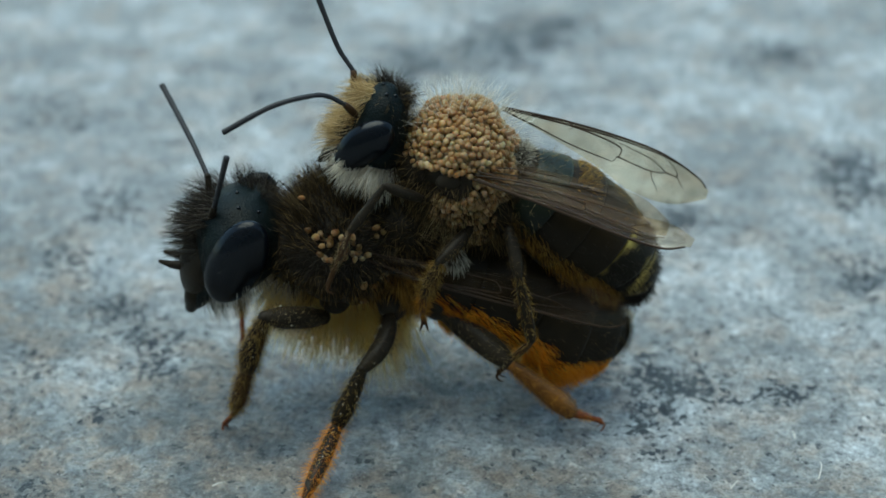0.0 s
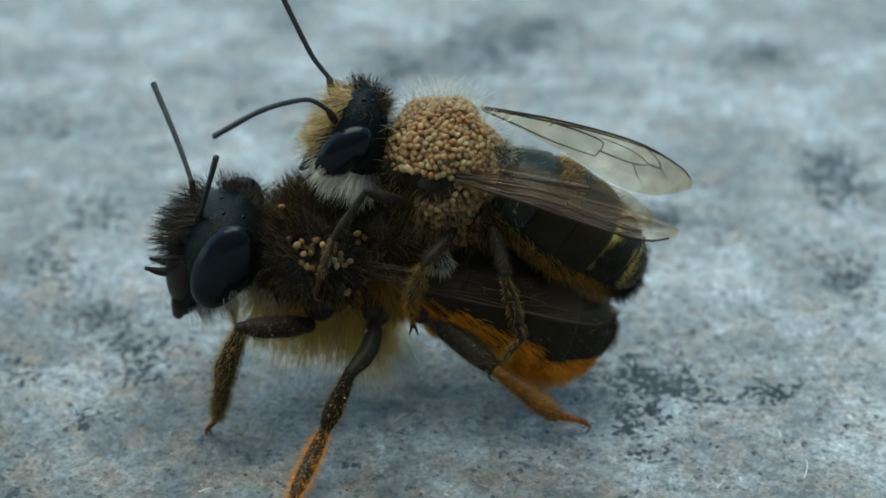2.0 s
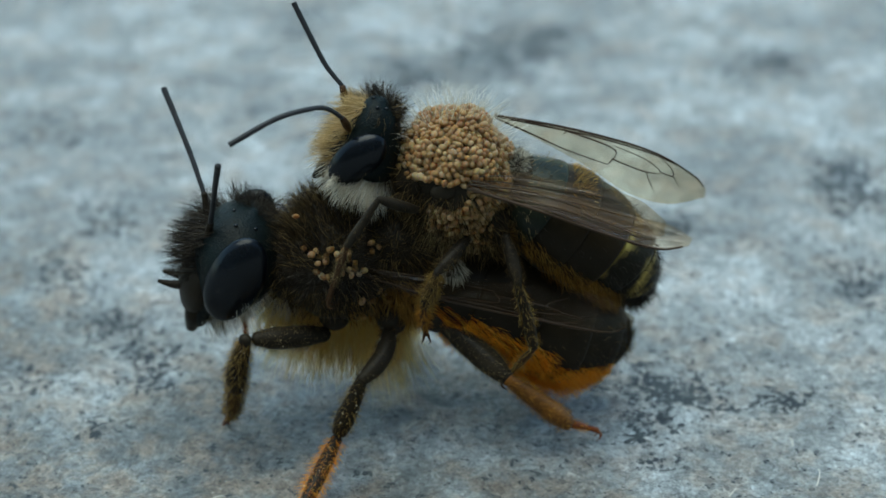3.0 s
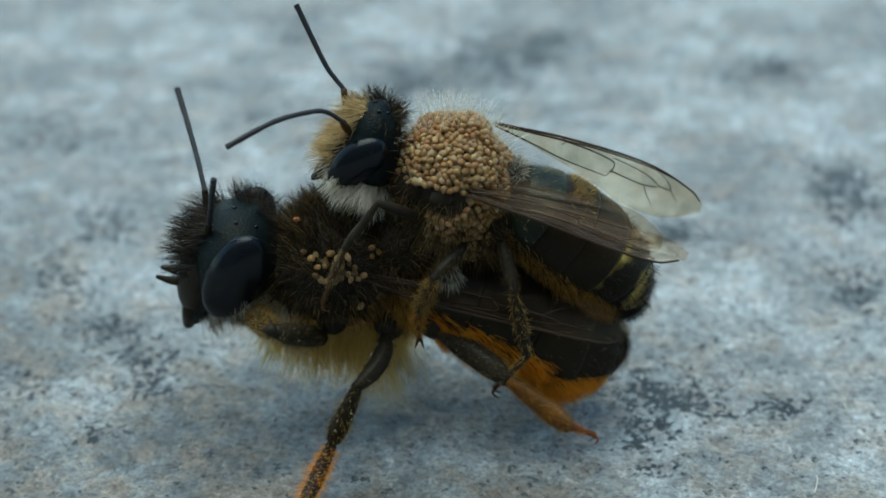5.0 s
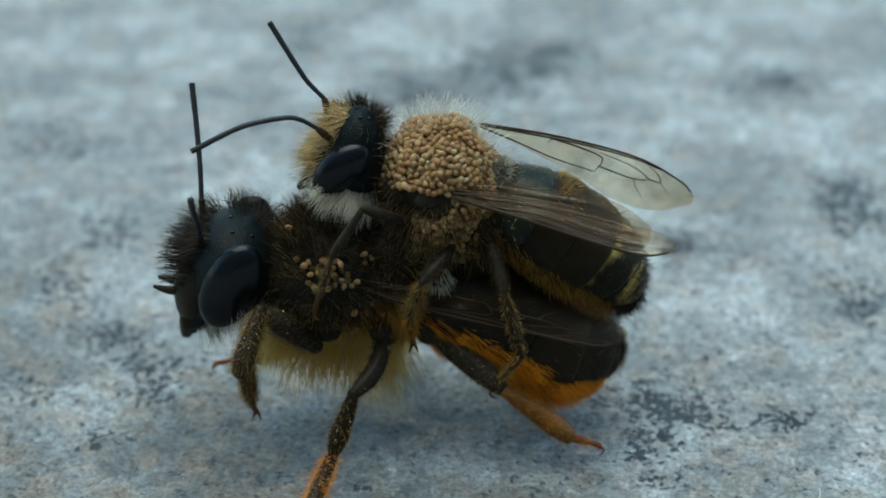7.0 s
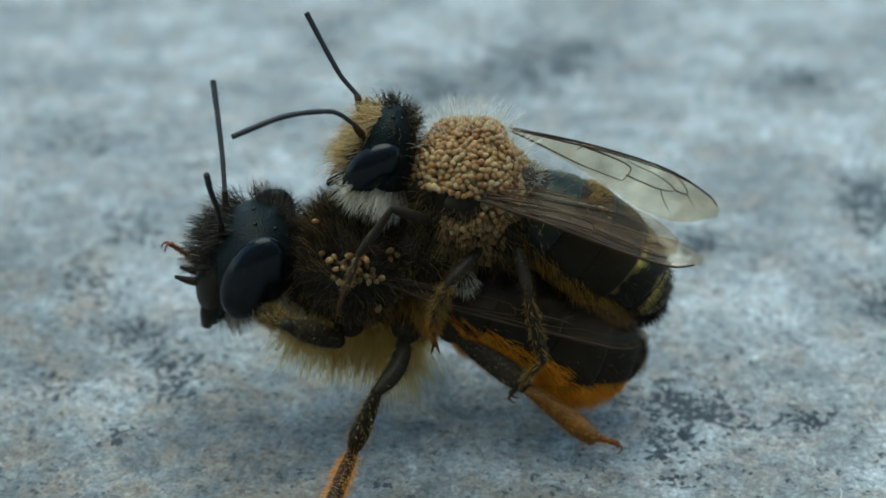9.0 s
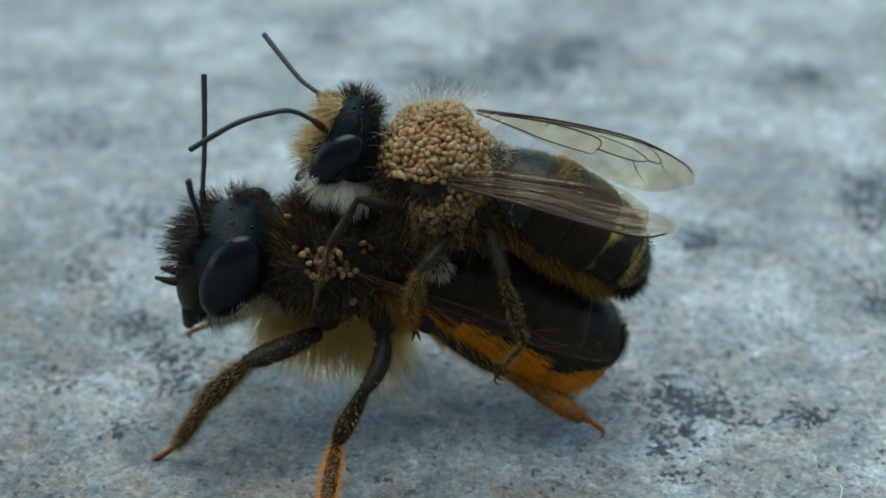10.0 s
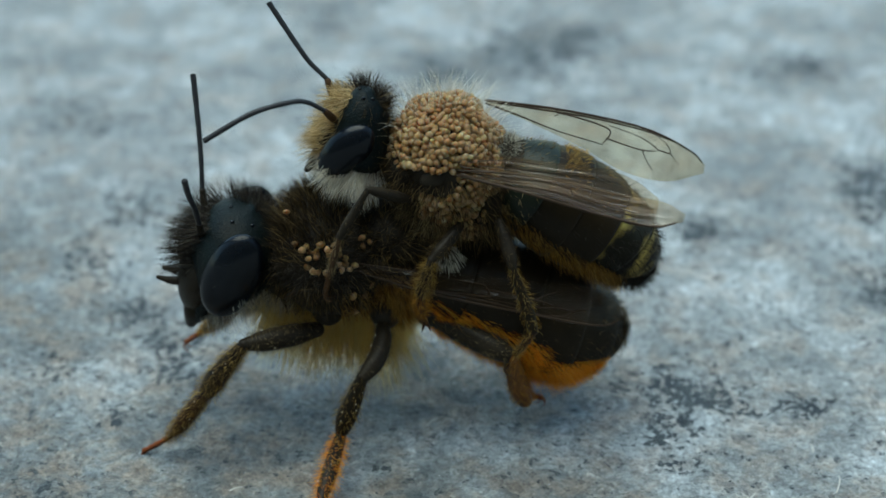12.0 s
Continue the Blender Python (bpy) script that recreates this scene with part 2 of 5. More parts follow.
def part(name, pieces, mats, parent, label="", pivot=None, kind=""):
    pp = PIVOT[parent.name]
    pv = pp if pivot is None else np.array(pivot, float)
    ob = tagged(new(name, mesh_data(name, pieces, mats, pv)), label, kind=kind)
    ob.parent = parent
    ob.location = (pv - pp) * MM
    PIVOT[ob.name] = pv
    return ob


def unit(v):
    v = np.asarray(v, float)
    return v / np.maximum(np.linalg.norm(v, axis=-1, keepdims=True), 1e-9)


def turn_y(deg):
    c, s = math.cos(radians(deg)), math.sin(radians(deg))
    return np.array([[c, 0, s], [0, 1, 0], [-s, 0, c]])


def ball(c, r, rot=None, nu=24, nv=16, lump=0.0, i=0, power=1.0):
    """An ellipsoid, lumpy or boxy on demand."""
    rot = np.eye(3) if rot is None else rot
    vs = []
    for a in range(nv + 1):
        th = math.pi * a / nv
        for b in range(nu):
            ph = 2 * math.pi * b / nu
            d = np.array([math.sin(th) * math.cos(ph), math.sin(th) * math.sin(ph), math.cos(th)])
            d = np.sign(d) * np.abs(d) ** power
            k = 1 + lump * noise.noise(Vector(d * 2.3 + np.asarray(c)))
            vs.append(rot @ (d * np.asarray(r) * k) + np.asarray(c))
    fs = []
    for a in range(nv):
        for b in range(nu):
            b2 = (b + 1) % nu
            fs.append((a * nu + b, (a + 1) * nu + b, (a + 1) * nu + b2, a * nu + b2))
    return np.array(vs), fs, i


def spline(ctrl, n):
    """Catmull-Rom through rows of numbers."""
    p = np.array(ctrl, float)
    q = np.vstack([2 * p[0] - p[1], p, 2 * p[-1] - p[-2]])
    out = []
    for u in np.linspace(0, len(p) - 1, n):
        k = min(int(u), len(p) - 2)
        f = u - k
        a, b, c, d = q[k], q[k + 1], q[k + 2], q[k + 3]
        out.append(0.5 * (2 * b + (c - a) * f + (2 * a - 5 * b + 4 * c - d) * f * f + (3 * b - a - 3 * c + d) * f ** 3))
    return np.array(out)


def frames(path):
    t = unit(np.gradient(path, axis=0))
    ref = np.array([0, 1, 0]) if abs(t[0][1]) < 0.9 else np.array([0, 0, 1])
    side = unit(ref - t * (t @ ref)[:, None])
    return t, side, np.cross(t, side)


def tube(ctrl, n=14, k=10, i=0, wide=1.0, rings=None):
    """A round body swept along rows of x, y, z, radius; rings(u) scales the radius."""
    s = spline(ctrl, n)
    path, rad = s[:, :3], np.maximum(s[:, 3], 0.004)
    if rings is not None:
        rad = rad * np.array([rings(u) for u in np.linspace(0, 1, n)])
    t, side, up = frames(path)
    vs = []
    for a in range(n):
        for b in range(k):
            ph = 2 * math.pi * b / k
            vs.append(path[a] + rad[a] * (wide * math.cos(ph) * side[a] + math.sin(ph) * up[a]))
    vs += [path[0] - t[0] * rad[0] * 0.5, path[-1] + t[-1] * rad[-1] * 0.5]
    fs = []
    for a in range(n - 1):
        for b in range(k):
            b2 = (b + 1) % k
            fs.append((a * k + b, a * k + b2, (a + 1) * k + b2, (a + 1) * k + b))
    for b in range(k):
        b2 = (b + 1) % k
        fs.append((n * k, b2, b))
        fs.append((n * k + 1, (n - 1) * k + b, (n - 1) * k + b2))
    return np.array(vs), fs, i


def hairs(root, way, length, radius=0.011, droop=(0, 0, -0.15), i=0, curl=0.16, clump=0.45):
    """Tapered, slightly bent hairs with three sides each."""
    n = len(root)
    drift = np.array([noise.noise_vector(Vector(p * 3.2)) for p in root])
    way = unit(unit(way) + clump * drift)
    length = np.broadcast_to(np.asarray(length, float), (n,)) * rng.uniform(0.45, 1.2, n)
    side = unit(np.cross(way, rng.normal(size=(n, 3))))
    bow = np.cross(way, side)
    bend = rng.normal(scale=curl, size=(n, 1)) * side + np.asarray(droop)
    vs = np.zeros((n, 10, 3))
    for lv, (u, w) in enumerate(((0.0, 1.0), (0.42, 0.8), (0.78, 0.5))):
        c = root + (way * u + bend * u * u) * length[:, None]
        for j in range(3):
            a = 2 * math.pi * j / 3
            vs[:, lv * 3 + j] = c + radius * w * (math.cos(a) * side + math.sin(a) * bow)
    vs[:, 9] = root + (way + bend) * length[:, None]
    cell = []
    for lv in range(2):
        for j in range(3):
            j2 = (j + 1) % 3
            cell.append((lv * 3 + j, lv * 3 + j2, lv * 3 + 3 + j2, lv * 3 + 3 + j))
    cell += [(6 + j, 6 + (j + 1) % 3, 9) for j in range(3)]
    fs = [tuple(a + 10 * h for a in q) for h in range(n) for q in cell]
    return vs.reshape(-1, 3), fs, i


def on_ball(c, r, n, keep, rot=None):
    """Random places and normals on an ellipsoid where keep(d) holds, d its unit direction."""
    d = unit(rng.normal(size=(n * 6, 3)))
    d = d[keep(d)][:n]
    rot = np.eye(3) if rot is None else rot
    return (d * np.asarray(r) * 0.97) @ rot.T + np.asarray(c), unit(d / np.asarray(r)) @ rot.T


def on_tube(ctrl, n, u0=0.0, u1=1.0, around=(0, 360), wide=1.0):
    s = spline(ctrl, 60)
    t, side, up = frames(s[:, :3])
    ix = rng.integers(int(u0 * 59), max(int(u1 * 59), 1) + 1, n)
    ph = np.radians(rng.uniform(around[0], around[1], n))
    nrm = np.cos(ph)[:, None] * side[ix] + np.sin(ph)[:, None] * up[ix]
    off = wide * np.cos(ph)[:, None] * side[ix] + np.sin(ph)[:, None] * up[ix]
    return s[ix, :3] + rng.uniform(-0.05, 0.05, (n, 3)) + 0.95 * off * np.maximum(s[ix, 3], 0.01)[:, None], nrm, t[ix]


# ---- ground: one granite sheet, dense where the bees stand ----
PATCHES = [
    # x, y, half width, half depth, strength
    (6.40, 1.30, 1.34, 0.88, 0.9),
    (7.04, 0.43, 1.11, 0.63, 0.8),
    (5.76, -0.83, 0.61, 0.87, 0.9),
    (9.63, 0.29, 0.93, 0.51, 0.9),
    (8.18, -0.14, 0.55, 0.31, 0.6),
    (7.34, 1.45, 0.50, 0.41, 0.6),
    (-11.37, 11.58, 1.12, 1.65, 0.49),
    (-12.40, 7.88, 1.00, 1.40, 0.46),
    (-15.62, 19.68, 1.26, 1.40, 0.37),
    (-13.79, 18.16, 0.93, 1.35, 0.31),
    (-10.28, 4.74, 0.95, 0.80, 0.49),
    (-9.24, 4.25, 0.70, 0.78, 0.49),
    (-8.65, 2.66, 1.04, 0.83, 0.55),
    (-8.30, 1.45, 1.13, 0.56, 0.49),
    (-9.65, -0.77, 0.48, 0.52, 0.55),
    (-9.60, 3.28, 0.69, 0.44, 0.37),
    (-7.76, 2.97, 0.58, 0.62, 0.37),
    (3.01, 25.87, 2.41, 3.30, 0.8),
    (4.93, 28.06, 1.50, 1.29, 0.6),
    (2.23, 23.79, 1.26, 1.56, 0.7),
    (-1.02, 23.79, 2.19, 1.56, 0.6),
    (13.98, 24.49, 1.90, 1.30, 0.7),
    (14.92, 13.71, 1.38, 2.07, 0.85),
    (13.75, 12.00, 0.53, 1.00, 0.6),
    (8.21, 10.37, 0.91, 0.95, 0.7),
    (13.63, 6.98, 0.73, 1.43, 0.55),
    (13.50, 5.58, 0.54, 0.65, 0.6),
    (-1.44, 2.97, 1.16, 0.62, 0.4),
    (-6.30, 29.04, 1.17, 2.24, 0.34),
    (-7.02, 20.74, 0.76, 0.85, 0.25),
    (-10.85, -4.15, 0.91, 0.46, 0.42),
    (-6.17, -4.39, 0.36, 0.33, 0.42),
    (-2.04, -3.42, 0.61, 0.35, 0.3),
    (5.90, -2.41, 0.37, 0.28, 0.6),
    (-12.44, 1.75, 0.90, 0.81, 0.21),
    (-6.94, 3.28, 0.34, 0.44, 0.37),
    (4.71, 0.86, 0.56, 0.46, 0.6),
]


def clouds(x, y, size, octaves):
    """Smooth value noise from 0 to 1, features of that size in millimetres."""
    total, amp, tot = np.zeros_like(x), 1.0, 0.0
    table = np.random.default_rng(11).random((256, 256))
    for k in range(octaves):
        u, v = x / size * 2 ** k + 31.7 * k, y / size * 2 ** k + 17.3 * k
        i, j = np.floor(u).astype(int), np.floor(v).astype(int)
        f, g = u - i, v - j
        f, g = f * f * (3 - 2 * f), g * g * (3 - 2 * g)
        t = lambda a, b: table[a % 256, b % 256]
        total += amp * ((t(i, j) * (1 - f) + t(i + 1, j) * f) * (1 - g) + (t(i, j + 1) * (1 - f) + t(i + 1, j + 1) * f) * g)
        tot += amp
        amp *= 0.55
    return total / tot


def ground():
    def axis(lo, hi, step):
        mid = np.arange(lo, hi, step)
        out = [hi + step * 1.35 ** k for k in range(1, 34)]
        neg = [lo - step * 1.35 ** k for k in range(1, 34)]
        return np.concatenate([neg[::-1], mid, out])

    xs, ys = axis(-23, 23, 0.16), axis(-8, 36, 0.16)
    gx, gy = np.meshgrid(xs, ys)
    nx, ny = len(xs), len(ys)
    z = np.zeros_like(gx)
    mica = np.zeros_like(gx)
    for j in range(ny):
        for i in range(nx):
            x, y = gx[j, i], gy[j, i]
            if abs(x) < 26 and -12 < y < 40:
                z[j, i] = 0.10 * noise.noise(Vector((x * 0.5, y * 0.5, 3))) + 0.05 * noise.noise(Vector((x * 1.9, y * 1.9, 8)))
    wx = gx + 1.5 * (clouds(gx, gy, 1.6, 4) - 0.5) + 0.8 * (clouds(gx, gy, 0.5, 3) - 0.5)
    wy = gy + 1.5 * (clouds(gx + 50, gy, 1.6, 4) - 0.5) + 0.8 * (clouds(gx + 90, gy, 0.5, 3) - 0.5)
    broken = clouds(gx + 20, gy + 70, 1.1, 4)
    for px, py, a, b, s in PATCHES:
        d2 = ((wx - px) / a) ** 2 + ((wy - py) / b) ** 2
        mica = np.maximum(mica, s * np.exp(-d2 * 1.25))
    mica = np.minimum(mica * 1.2, 0.70) * (0.55 + 0.8 * broken) + 0.12 * np.clip(clouds(gx, gy + 30, 2.6, 5) - 0.54, 0, 1)
    z += 0.11 * (clouds(gx, gy + 15, 0.55, 3) - 0.5) - 0.12 * np.clip(mica - 0.35, 0, 0.5)
    z = np.minimum(z - 0.06, 0.02)
    weathered_shaded = np.zeros_like(gx)
    # the zone at (0.8, 0.8) paints the bees' shade along with brown stone
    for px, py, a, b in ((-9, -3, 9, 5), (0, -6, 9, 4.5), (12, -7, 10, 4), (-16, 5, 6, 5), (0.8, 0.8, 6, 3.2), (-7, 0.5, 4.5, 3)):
        weathered_shaded = np.maximum(weathered_shaded, np.exp(-((wx - px) / a) ** 2 - ((wy - py) / b) ** 2))
    weathered_shaded = np.clip(weathered_shaded * (0.5 + 1.3 * clouds(gx + 7, gy + 41, 2.4, 4)), 0, 1)
    vs = np.stack([gx, gy, z], -1).reshape(-1, 3)
    fs = [(j * nx + i, j * nx + i + 1, (j + 1) * nx + i + 1, (j + 1) * nx + i) for j in range(ny - 1) for i in range(nx - 1)]
    me = mesh_data("ground", [(vs, fs, 0)], [GRANITE])
    at = me.attributes.new("mica", "FLOAT", "POINT")
    at.data.foreach_set("value", mica.reshape(-1).astype(np.float32))
    at = me.attributes.new("weathered_shaded", "FLOAT", "POINT")
    at.data.foreach_set("value", weathered_shaded.reshape(-1).astype(np.float32))
    return tagged(new("ground", me), "pale grey granite slab with dark mica patches", "ground", kind="structure")


ground()


def added_shade_wall():
    """A plain wall added out of view behind the camera, to shade bees and slab."""
    k = Mat("shade_wall_grey")
    n = k.noise(9, 6)
    r = k.ramp(n.outputs[0], [(0.3, (0.10, 0.095, 0.088)), (0.7, (0.15, 0.142, 0.13))])
    k.link(r.outputs[0], k.b.inputs["Base Color"])
    k.b.inputs["Roughness"].default_value = 0.9
    v = [(x, y, z) for z in (-5, 1400) for x, y in ((-2500, -1100), (2500, -1100), (2500, -900), (-2500, -900))]
    f = [(0, 1, 5, 4), (1, 2, 6, 5), (2, 3, 7, 6), (3, 0, 4, 7), (4, 5, 6, 7)]
    tagged(new("shade_wall_south", mesh_data("shade_wall_south", [(v, f, 0)], [k.m])), "plain grey wall added out of view to shade the bees", "wall", kind="structure")


added_shade_wall()


# ---- parts that both bees have ----
def antenna(parent, ctrl, scape, name="antenna", base_mat=BLACK, thick=0.085, elbow=False):
    """Scape and ringed flagellum; ctrl: x, y, z rows of the flagellum. elbow: it turns on the end of its scape."""
    a = np.array(scape, float)
    stem = tube([(*a[0], 0.07), (*(0.5 * (a[0] + a[1])), 0.11), (*a[1], 0.085)], 8, 8, 0)
    rows = [(*p, thick * w) for p, w in zip(ctrl, np.linspace(0.80, 1.0, len(ctrl)))]
    way = unit(np.array(ctrl[-1]) - np.array(ctrl[-2]))
    rows += [(*(np.array(ctrl[-1]) + d * way), thick * w) for d, w in ((0.04, 0.86), (0.075, 0.5), (0.09, 0.12))]
    seg = 11
    whip = tube(rows, 78, 10, 1, rings=lambda u: 1.0 - 0.13 * max(0.0, 1 - abs(((u * seg) % 1) - 0.06) / 0.14))
    if elbow:
        part("scape", [stem], [base_mat], parent)
        return part(name, [ball(a[1], (0.1, 0.1, 0.1), None, 10, 8), whip], [base_mat, FLAGELLUM], parent, pivot=a[1])
    return part(name, [stem, whip], [base_mat, FLAGELLUM], parent, pivot=a[0])


def limb(name, parent, length, profile, mats, fur, n_hair, hair_len, pivot, label="", claws=None, bow=(0.03, 0.0), dust=0):
    """One leg piece along +x of its own space; profile: radii along it; bow: how far it bends sideways and upwards."""
    m = len(profile)
    rows = [(length * k / (m - 1), bow[0] * math.sin(3.14 * k / (m - 1)), bow[1] * math.sin(3.14 * (k / (m - 1)) ** 1.6), r) for k, r in enumerate(profile)]
    pieces = [tube(rows, 26, 12, 0), ball((0, 0, 0), (1.1 * profile[0], 1.1 * profile[0], 1.1 * profile[0]), None, 12, 8)]
    if claws:
        # the small end joints, then the claws that hook down
        a, b = np.array(rows[-3]), np.array(rows[-1])
        for k in range(4):
            c, d = a + (b - a) * k / 4, a + (b - a) * (k + 1) / 4
            c, d = (*c[:3], 0.06), (*d[:3], 0.085)
            pieces.append(tube([c, 0.5 * (np.array(c) + np.array(d)), d], 5, 8, 2))
        for s in (-1, 1):
            pieces.append(tube([(length - 0.05, 0.03 * s, 0, 0.045), (length + 0.11, 0.07 * s, -0.04, 0.035), (length + 0.12, 0.11 * s, -0.17, 0.02), (length + 0.05, 0.12 * s, -0.27, 0.006)], 10, 6, 2))
    if n_hair:
        p, nrm, t = on_tube(rows, 3 * n_hair, 0.02, 0.7 if claws else 0.97)
        pieces.append(hairs(p, nrm * 0.85 + t * 0.55 + rng.normal(scale=0.25, size=p.shape), hair_len, 0.0042, (0, 0, 0), 1, 0.25, 0.12))
    for k in range(dust):
        u = rng.uniform(0.1, 0.65 if claws else 0.9)
        c, r = np.array(spline(rows, 40)[int(u * 39)]), rng.uniform(0.012, 0.024)
        a = rng.uniform(0, 6.28)
        pieces.append(ball(c[:3] + (c[3] + 0.03) * np.array((0, math.cos(a), math.sin(a))), (r, r, r), None, 6, 4, i=3))
    me = mesh_data(name, pieces, [*mats, fur, claws or BLACK, POLLEN])
    ob = tagged(new(name, me), label)
    ob.parent = parent
    PIVOT[ob.name] = np.array(pivot, float)
    return ob


LEGS = {}


def leg(bee, key, name, root, joints, radii, mats, furs, hair=(420, 520, 520), hair_len=(0.15, 0.2, 0.18), bows=((0.03, 0), (0.03, 0), (0.03, 0)), tip=REDBROWN, dust=0):
    """Femur with its tibia and tarsus; joints: knee, ankle and foot where the leg rests at the start."""
    pts = [np.array(root, float)] + [np.array(j, float) for j in joints]
    ln = [float(np.linalg.norm(pts[k + 1] - pts[k])) for k in range(3)]
    f, t, s = radii
    femur = limb(name, bee, ln[0], (0.7 * f, f, 1.05 * f, f, 0.6 * f), [mats[0]], furs[0], hair[0], hair_len[0], root, bow=bows[0], dust=dust)
    tibia = limb("tibia", femur, ln[1], (0.6 * t, 0.85 * t, t, 1.1 * t, 0.8 * t), [mats[1]], furs[1], hair[1], hair_len[1], root, bow=bows[1], dust=dust)
    tarsus = limb("tarsus", femur, ln[2], (0.75 * s, s, 1.05 * s, 0.9 * s, 0.06, 0.05, 0.05), [mats[2]], furs[2], hair[2], hair_len[2], root, claws=tip, bow=bows[2], dust=dust)
    LEGS[key] = (bee, femur, tibia, tarsus, pts[0])
    set_leg(key, pts)


def aim(a, b):
    """The pose of a leg piece from joint a to joint b, in metres."""
    x = Vector(b - a).normalized()
    y = Vector((0, 0, 1)).cross(x)
    y = y.normalized() if y.length > 1e-4 else Vector((0, 1, 0))
    z = x.cross(y)
    m = Matrix((x, y, z)).transposed().to_4x4()
    m.translation = Vector(a) * MM
    return m


def leg_poses(key, pts):
    base = PIVOT[LEGS[key][0].name]
    q = [np.array(p, float) - base for p in pts]
    fem = aim(q[0], q[1])
    inv = fem.inverted()
    return fem, inv @ aim(q[1], q[2]), inv @ aim(q[2], q[3])


def set_leg(key, pts):
    for ob, m in zip(LEGS[key][1:4], leg_poses(key, pts)):
        ob.matrix_basis = m


VEINS_FORE = [
    ([(0, 0.97), (0.3, 0.975), (0.6, 0.98), (0.85, 0.985), (0.97, 0.97)], 0.036),
    ([(0.02, 0.75), (0.2, 0.84), (0.4, 0.90), (0.6, 0.935), (0.75, 0.97)], 0.030),
    ([(0.27, 0.93), (0.28, 0.80), (0.27, 0.66)], 0.022),
    ([(0.27, 0.86), (0.38, 0.80), (0.47, 0.74), (0.485, 0.6), (0.47, 0.36)], 0.024),
    ([(0.0, 0.2), (0.15, 0.14), (0.3, 0.16), (0.47, 0.33)], 0.024),
    ([(0.475, 0.5), (0.55, 0.52), (0.63, 0.55), (0.69, 0.66), (0.60, 0.78), (0.47, 0.82)], 0.020),
    ([(0.63, 0.55), (0.66, 0.40), (0.71, 0.22)], 0.014),
    ([(0.69, 0.66), (0.75, 0.70), (0.72, 0.84), (0.66, 0.93)], 0.018),
    ([(0.75, 0.70), (0.79, 0.58), (0.82, 0.50)], 0.010),
]
VEINS_HIND = [
    ([(0, 0.95), (0.3, 0.96), (0.6, 0.97), (0.85, 0.97)], 0.034),
    ([(0.02, 0.7), (0.2, 0.68), (0.4, 0.66), (0.62, 0.62), (0.8, 0.55)], 0.022),
    ([(0.02, 0.5), (0.2, 0.42), (0.4, 0.34), (0.6, 0.25)], 0.020),
    ([(0.4, 0.66), (0.43, 0.5), (0.4, 0.34)], 0.016),
    ([(0.02, 0.25), (0.2, 0.18), (0.38, 0.10)], 0.016),
]


def wing(parent, name, lead, trail, mats, label, veins, bow=0.12, pleat=0.05, vein_width=1.0):
    """A thin veined membrane between two edges; lead, trail: rows of x, y, z from root to tip."""
    le, tr = spline(lead, 200), spline(trail, 200)
    grid = np.linspace(0, 1, 200)
    nrm = unit(np.cross(le[150] - le[0], le[100] - tr[100]))

    def at(u, v):
        a = np.array([np.interp(u, grid, le[:, k]) for k in range(3)])
        b = np.array([np.interp(u, grid, tr[:, k]) for k in range(3)])
        fold = pleat * (math.sin(15 * v + 2.5 * u) + 0.5 * math.sin(33 * v + 5 * u)) * (1 - u) ** 0.6
        return b + (a - b) * v + nrm * (bow * math.sin(math.pi * u) * (1 - (2 * v - 1) ** 2) + fold * math.sin(math.pi * v))

    nu, nv = 48, 40
    us = np.linspace(0, 1, nu)
    top = np.array([at(u, v) for u in us for v in np.linspace(0, 1, nv)])
    m = nu * nv
    fs = []
    for a in range(nu - 1):
        for b in range(nv - 1):
            q = (a * nv + b, a * nv + b + 1, (a + 1) * nv + b + 1, (a + 1) * nv + b)
            fs += [q, tuple(m + k for k in q[::-1])]
    ob = part(name, [(np.vstack([top, top - nrm * 0.012]), fs, 0)], [mats[0]], parent, label, pivot=lead[0])
    for pts, r in veins:
        line = spline([at(u, v) + nrm * 0.004 for u, v in pts], 16)
        rows = [(*p, vein_width * r * (1 - 0.5 * k / 15)) for k, p in enumerate(line)]
        part("vein", [tube(rows, 16, 5)], [mats[1]], ob, pivot=lead[0])
    return ob


def mite_body(nu, nv):
    """A plump pear-shaped mite, a quarter of a millimetre long, flat side down."""
    v, f, i = ball((0, 0, 0.055), (0.150, 0.112, 0.092), nu=nu, nv=nv)
    v[:, 1] *= 1 - 1.6 * v[:, 0]
    return v, f, i


def mite_mesh():
    v, f, i = mite_body(8, 6)
    return mesh_data("mite", [(v, f, i), ball((0.14, 0, 0.03), (0.025, 0.025, 0.018), nu=5, nv=3)], [MITE])


MITE_MESH = mite_mesh()


def mites(parent, place, nrm, single):
    """Mites crowded on the coat: the first ones as pieces of their own, the rest joined."""
    rest = []
    base = mite_body(7, 5)
    for k, (p, n) in enumerate(zip(place, nrm)):
        p = p + n * 0.16 * noise.noise(Vector(p * 1.7))
        z = Vector(unit(n + rng.normal(scale=0.5, size=3)))
        x = z.orthogonal().normalized()
        x.rotate(Matrix.Rotation(rng.uniform(0, 6.28), 3, z))
        s = rng.uniform(0.64, 0.9)
        m = Matrix((x, z.cross(x), z)).transposed()
        if k < single:
            ob = new("mite", MITE_MESH)
            ob.parent = parent
            ob.matrix_basis = Matrix.LocRotScale(Vector((p - PIVOT[parent.name]) * MM), m.to_quaternion(), (s, s, s))
        else:
            rest.append(((base[0] * s) @ np.array(m).T + p, base[1], 0))
    if rest:
        part("mite_crowd", rest, [MITE], parent, "crowd of tan mites", kind="stuff")


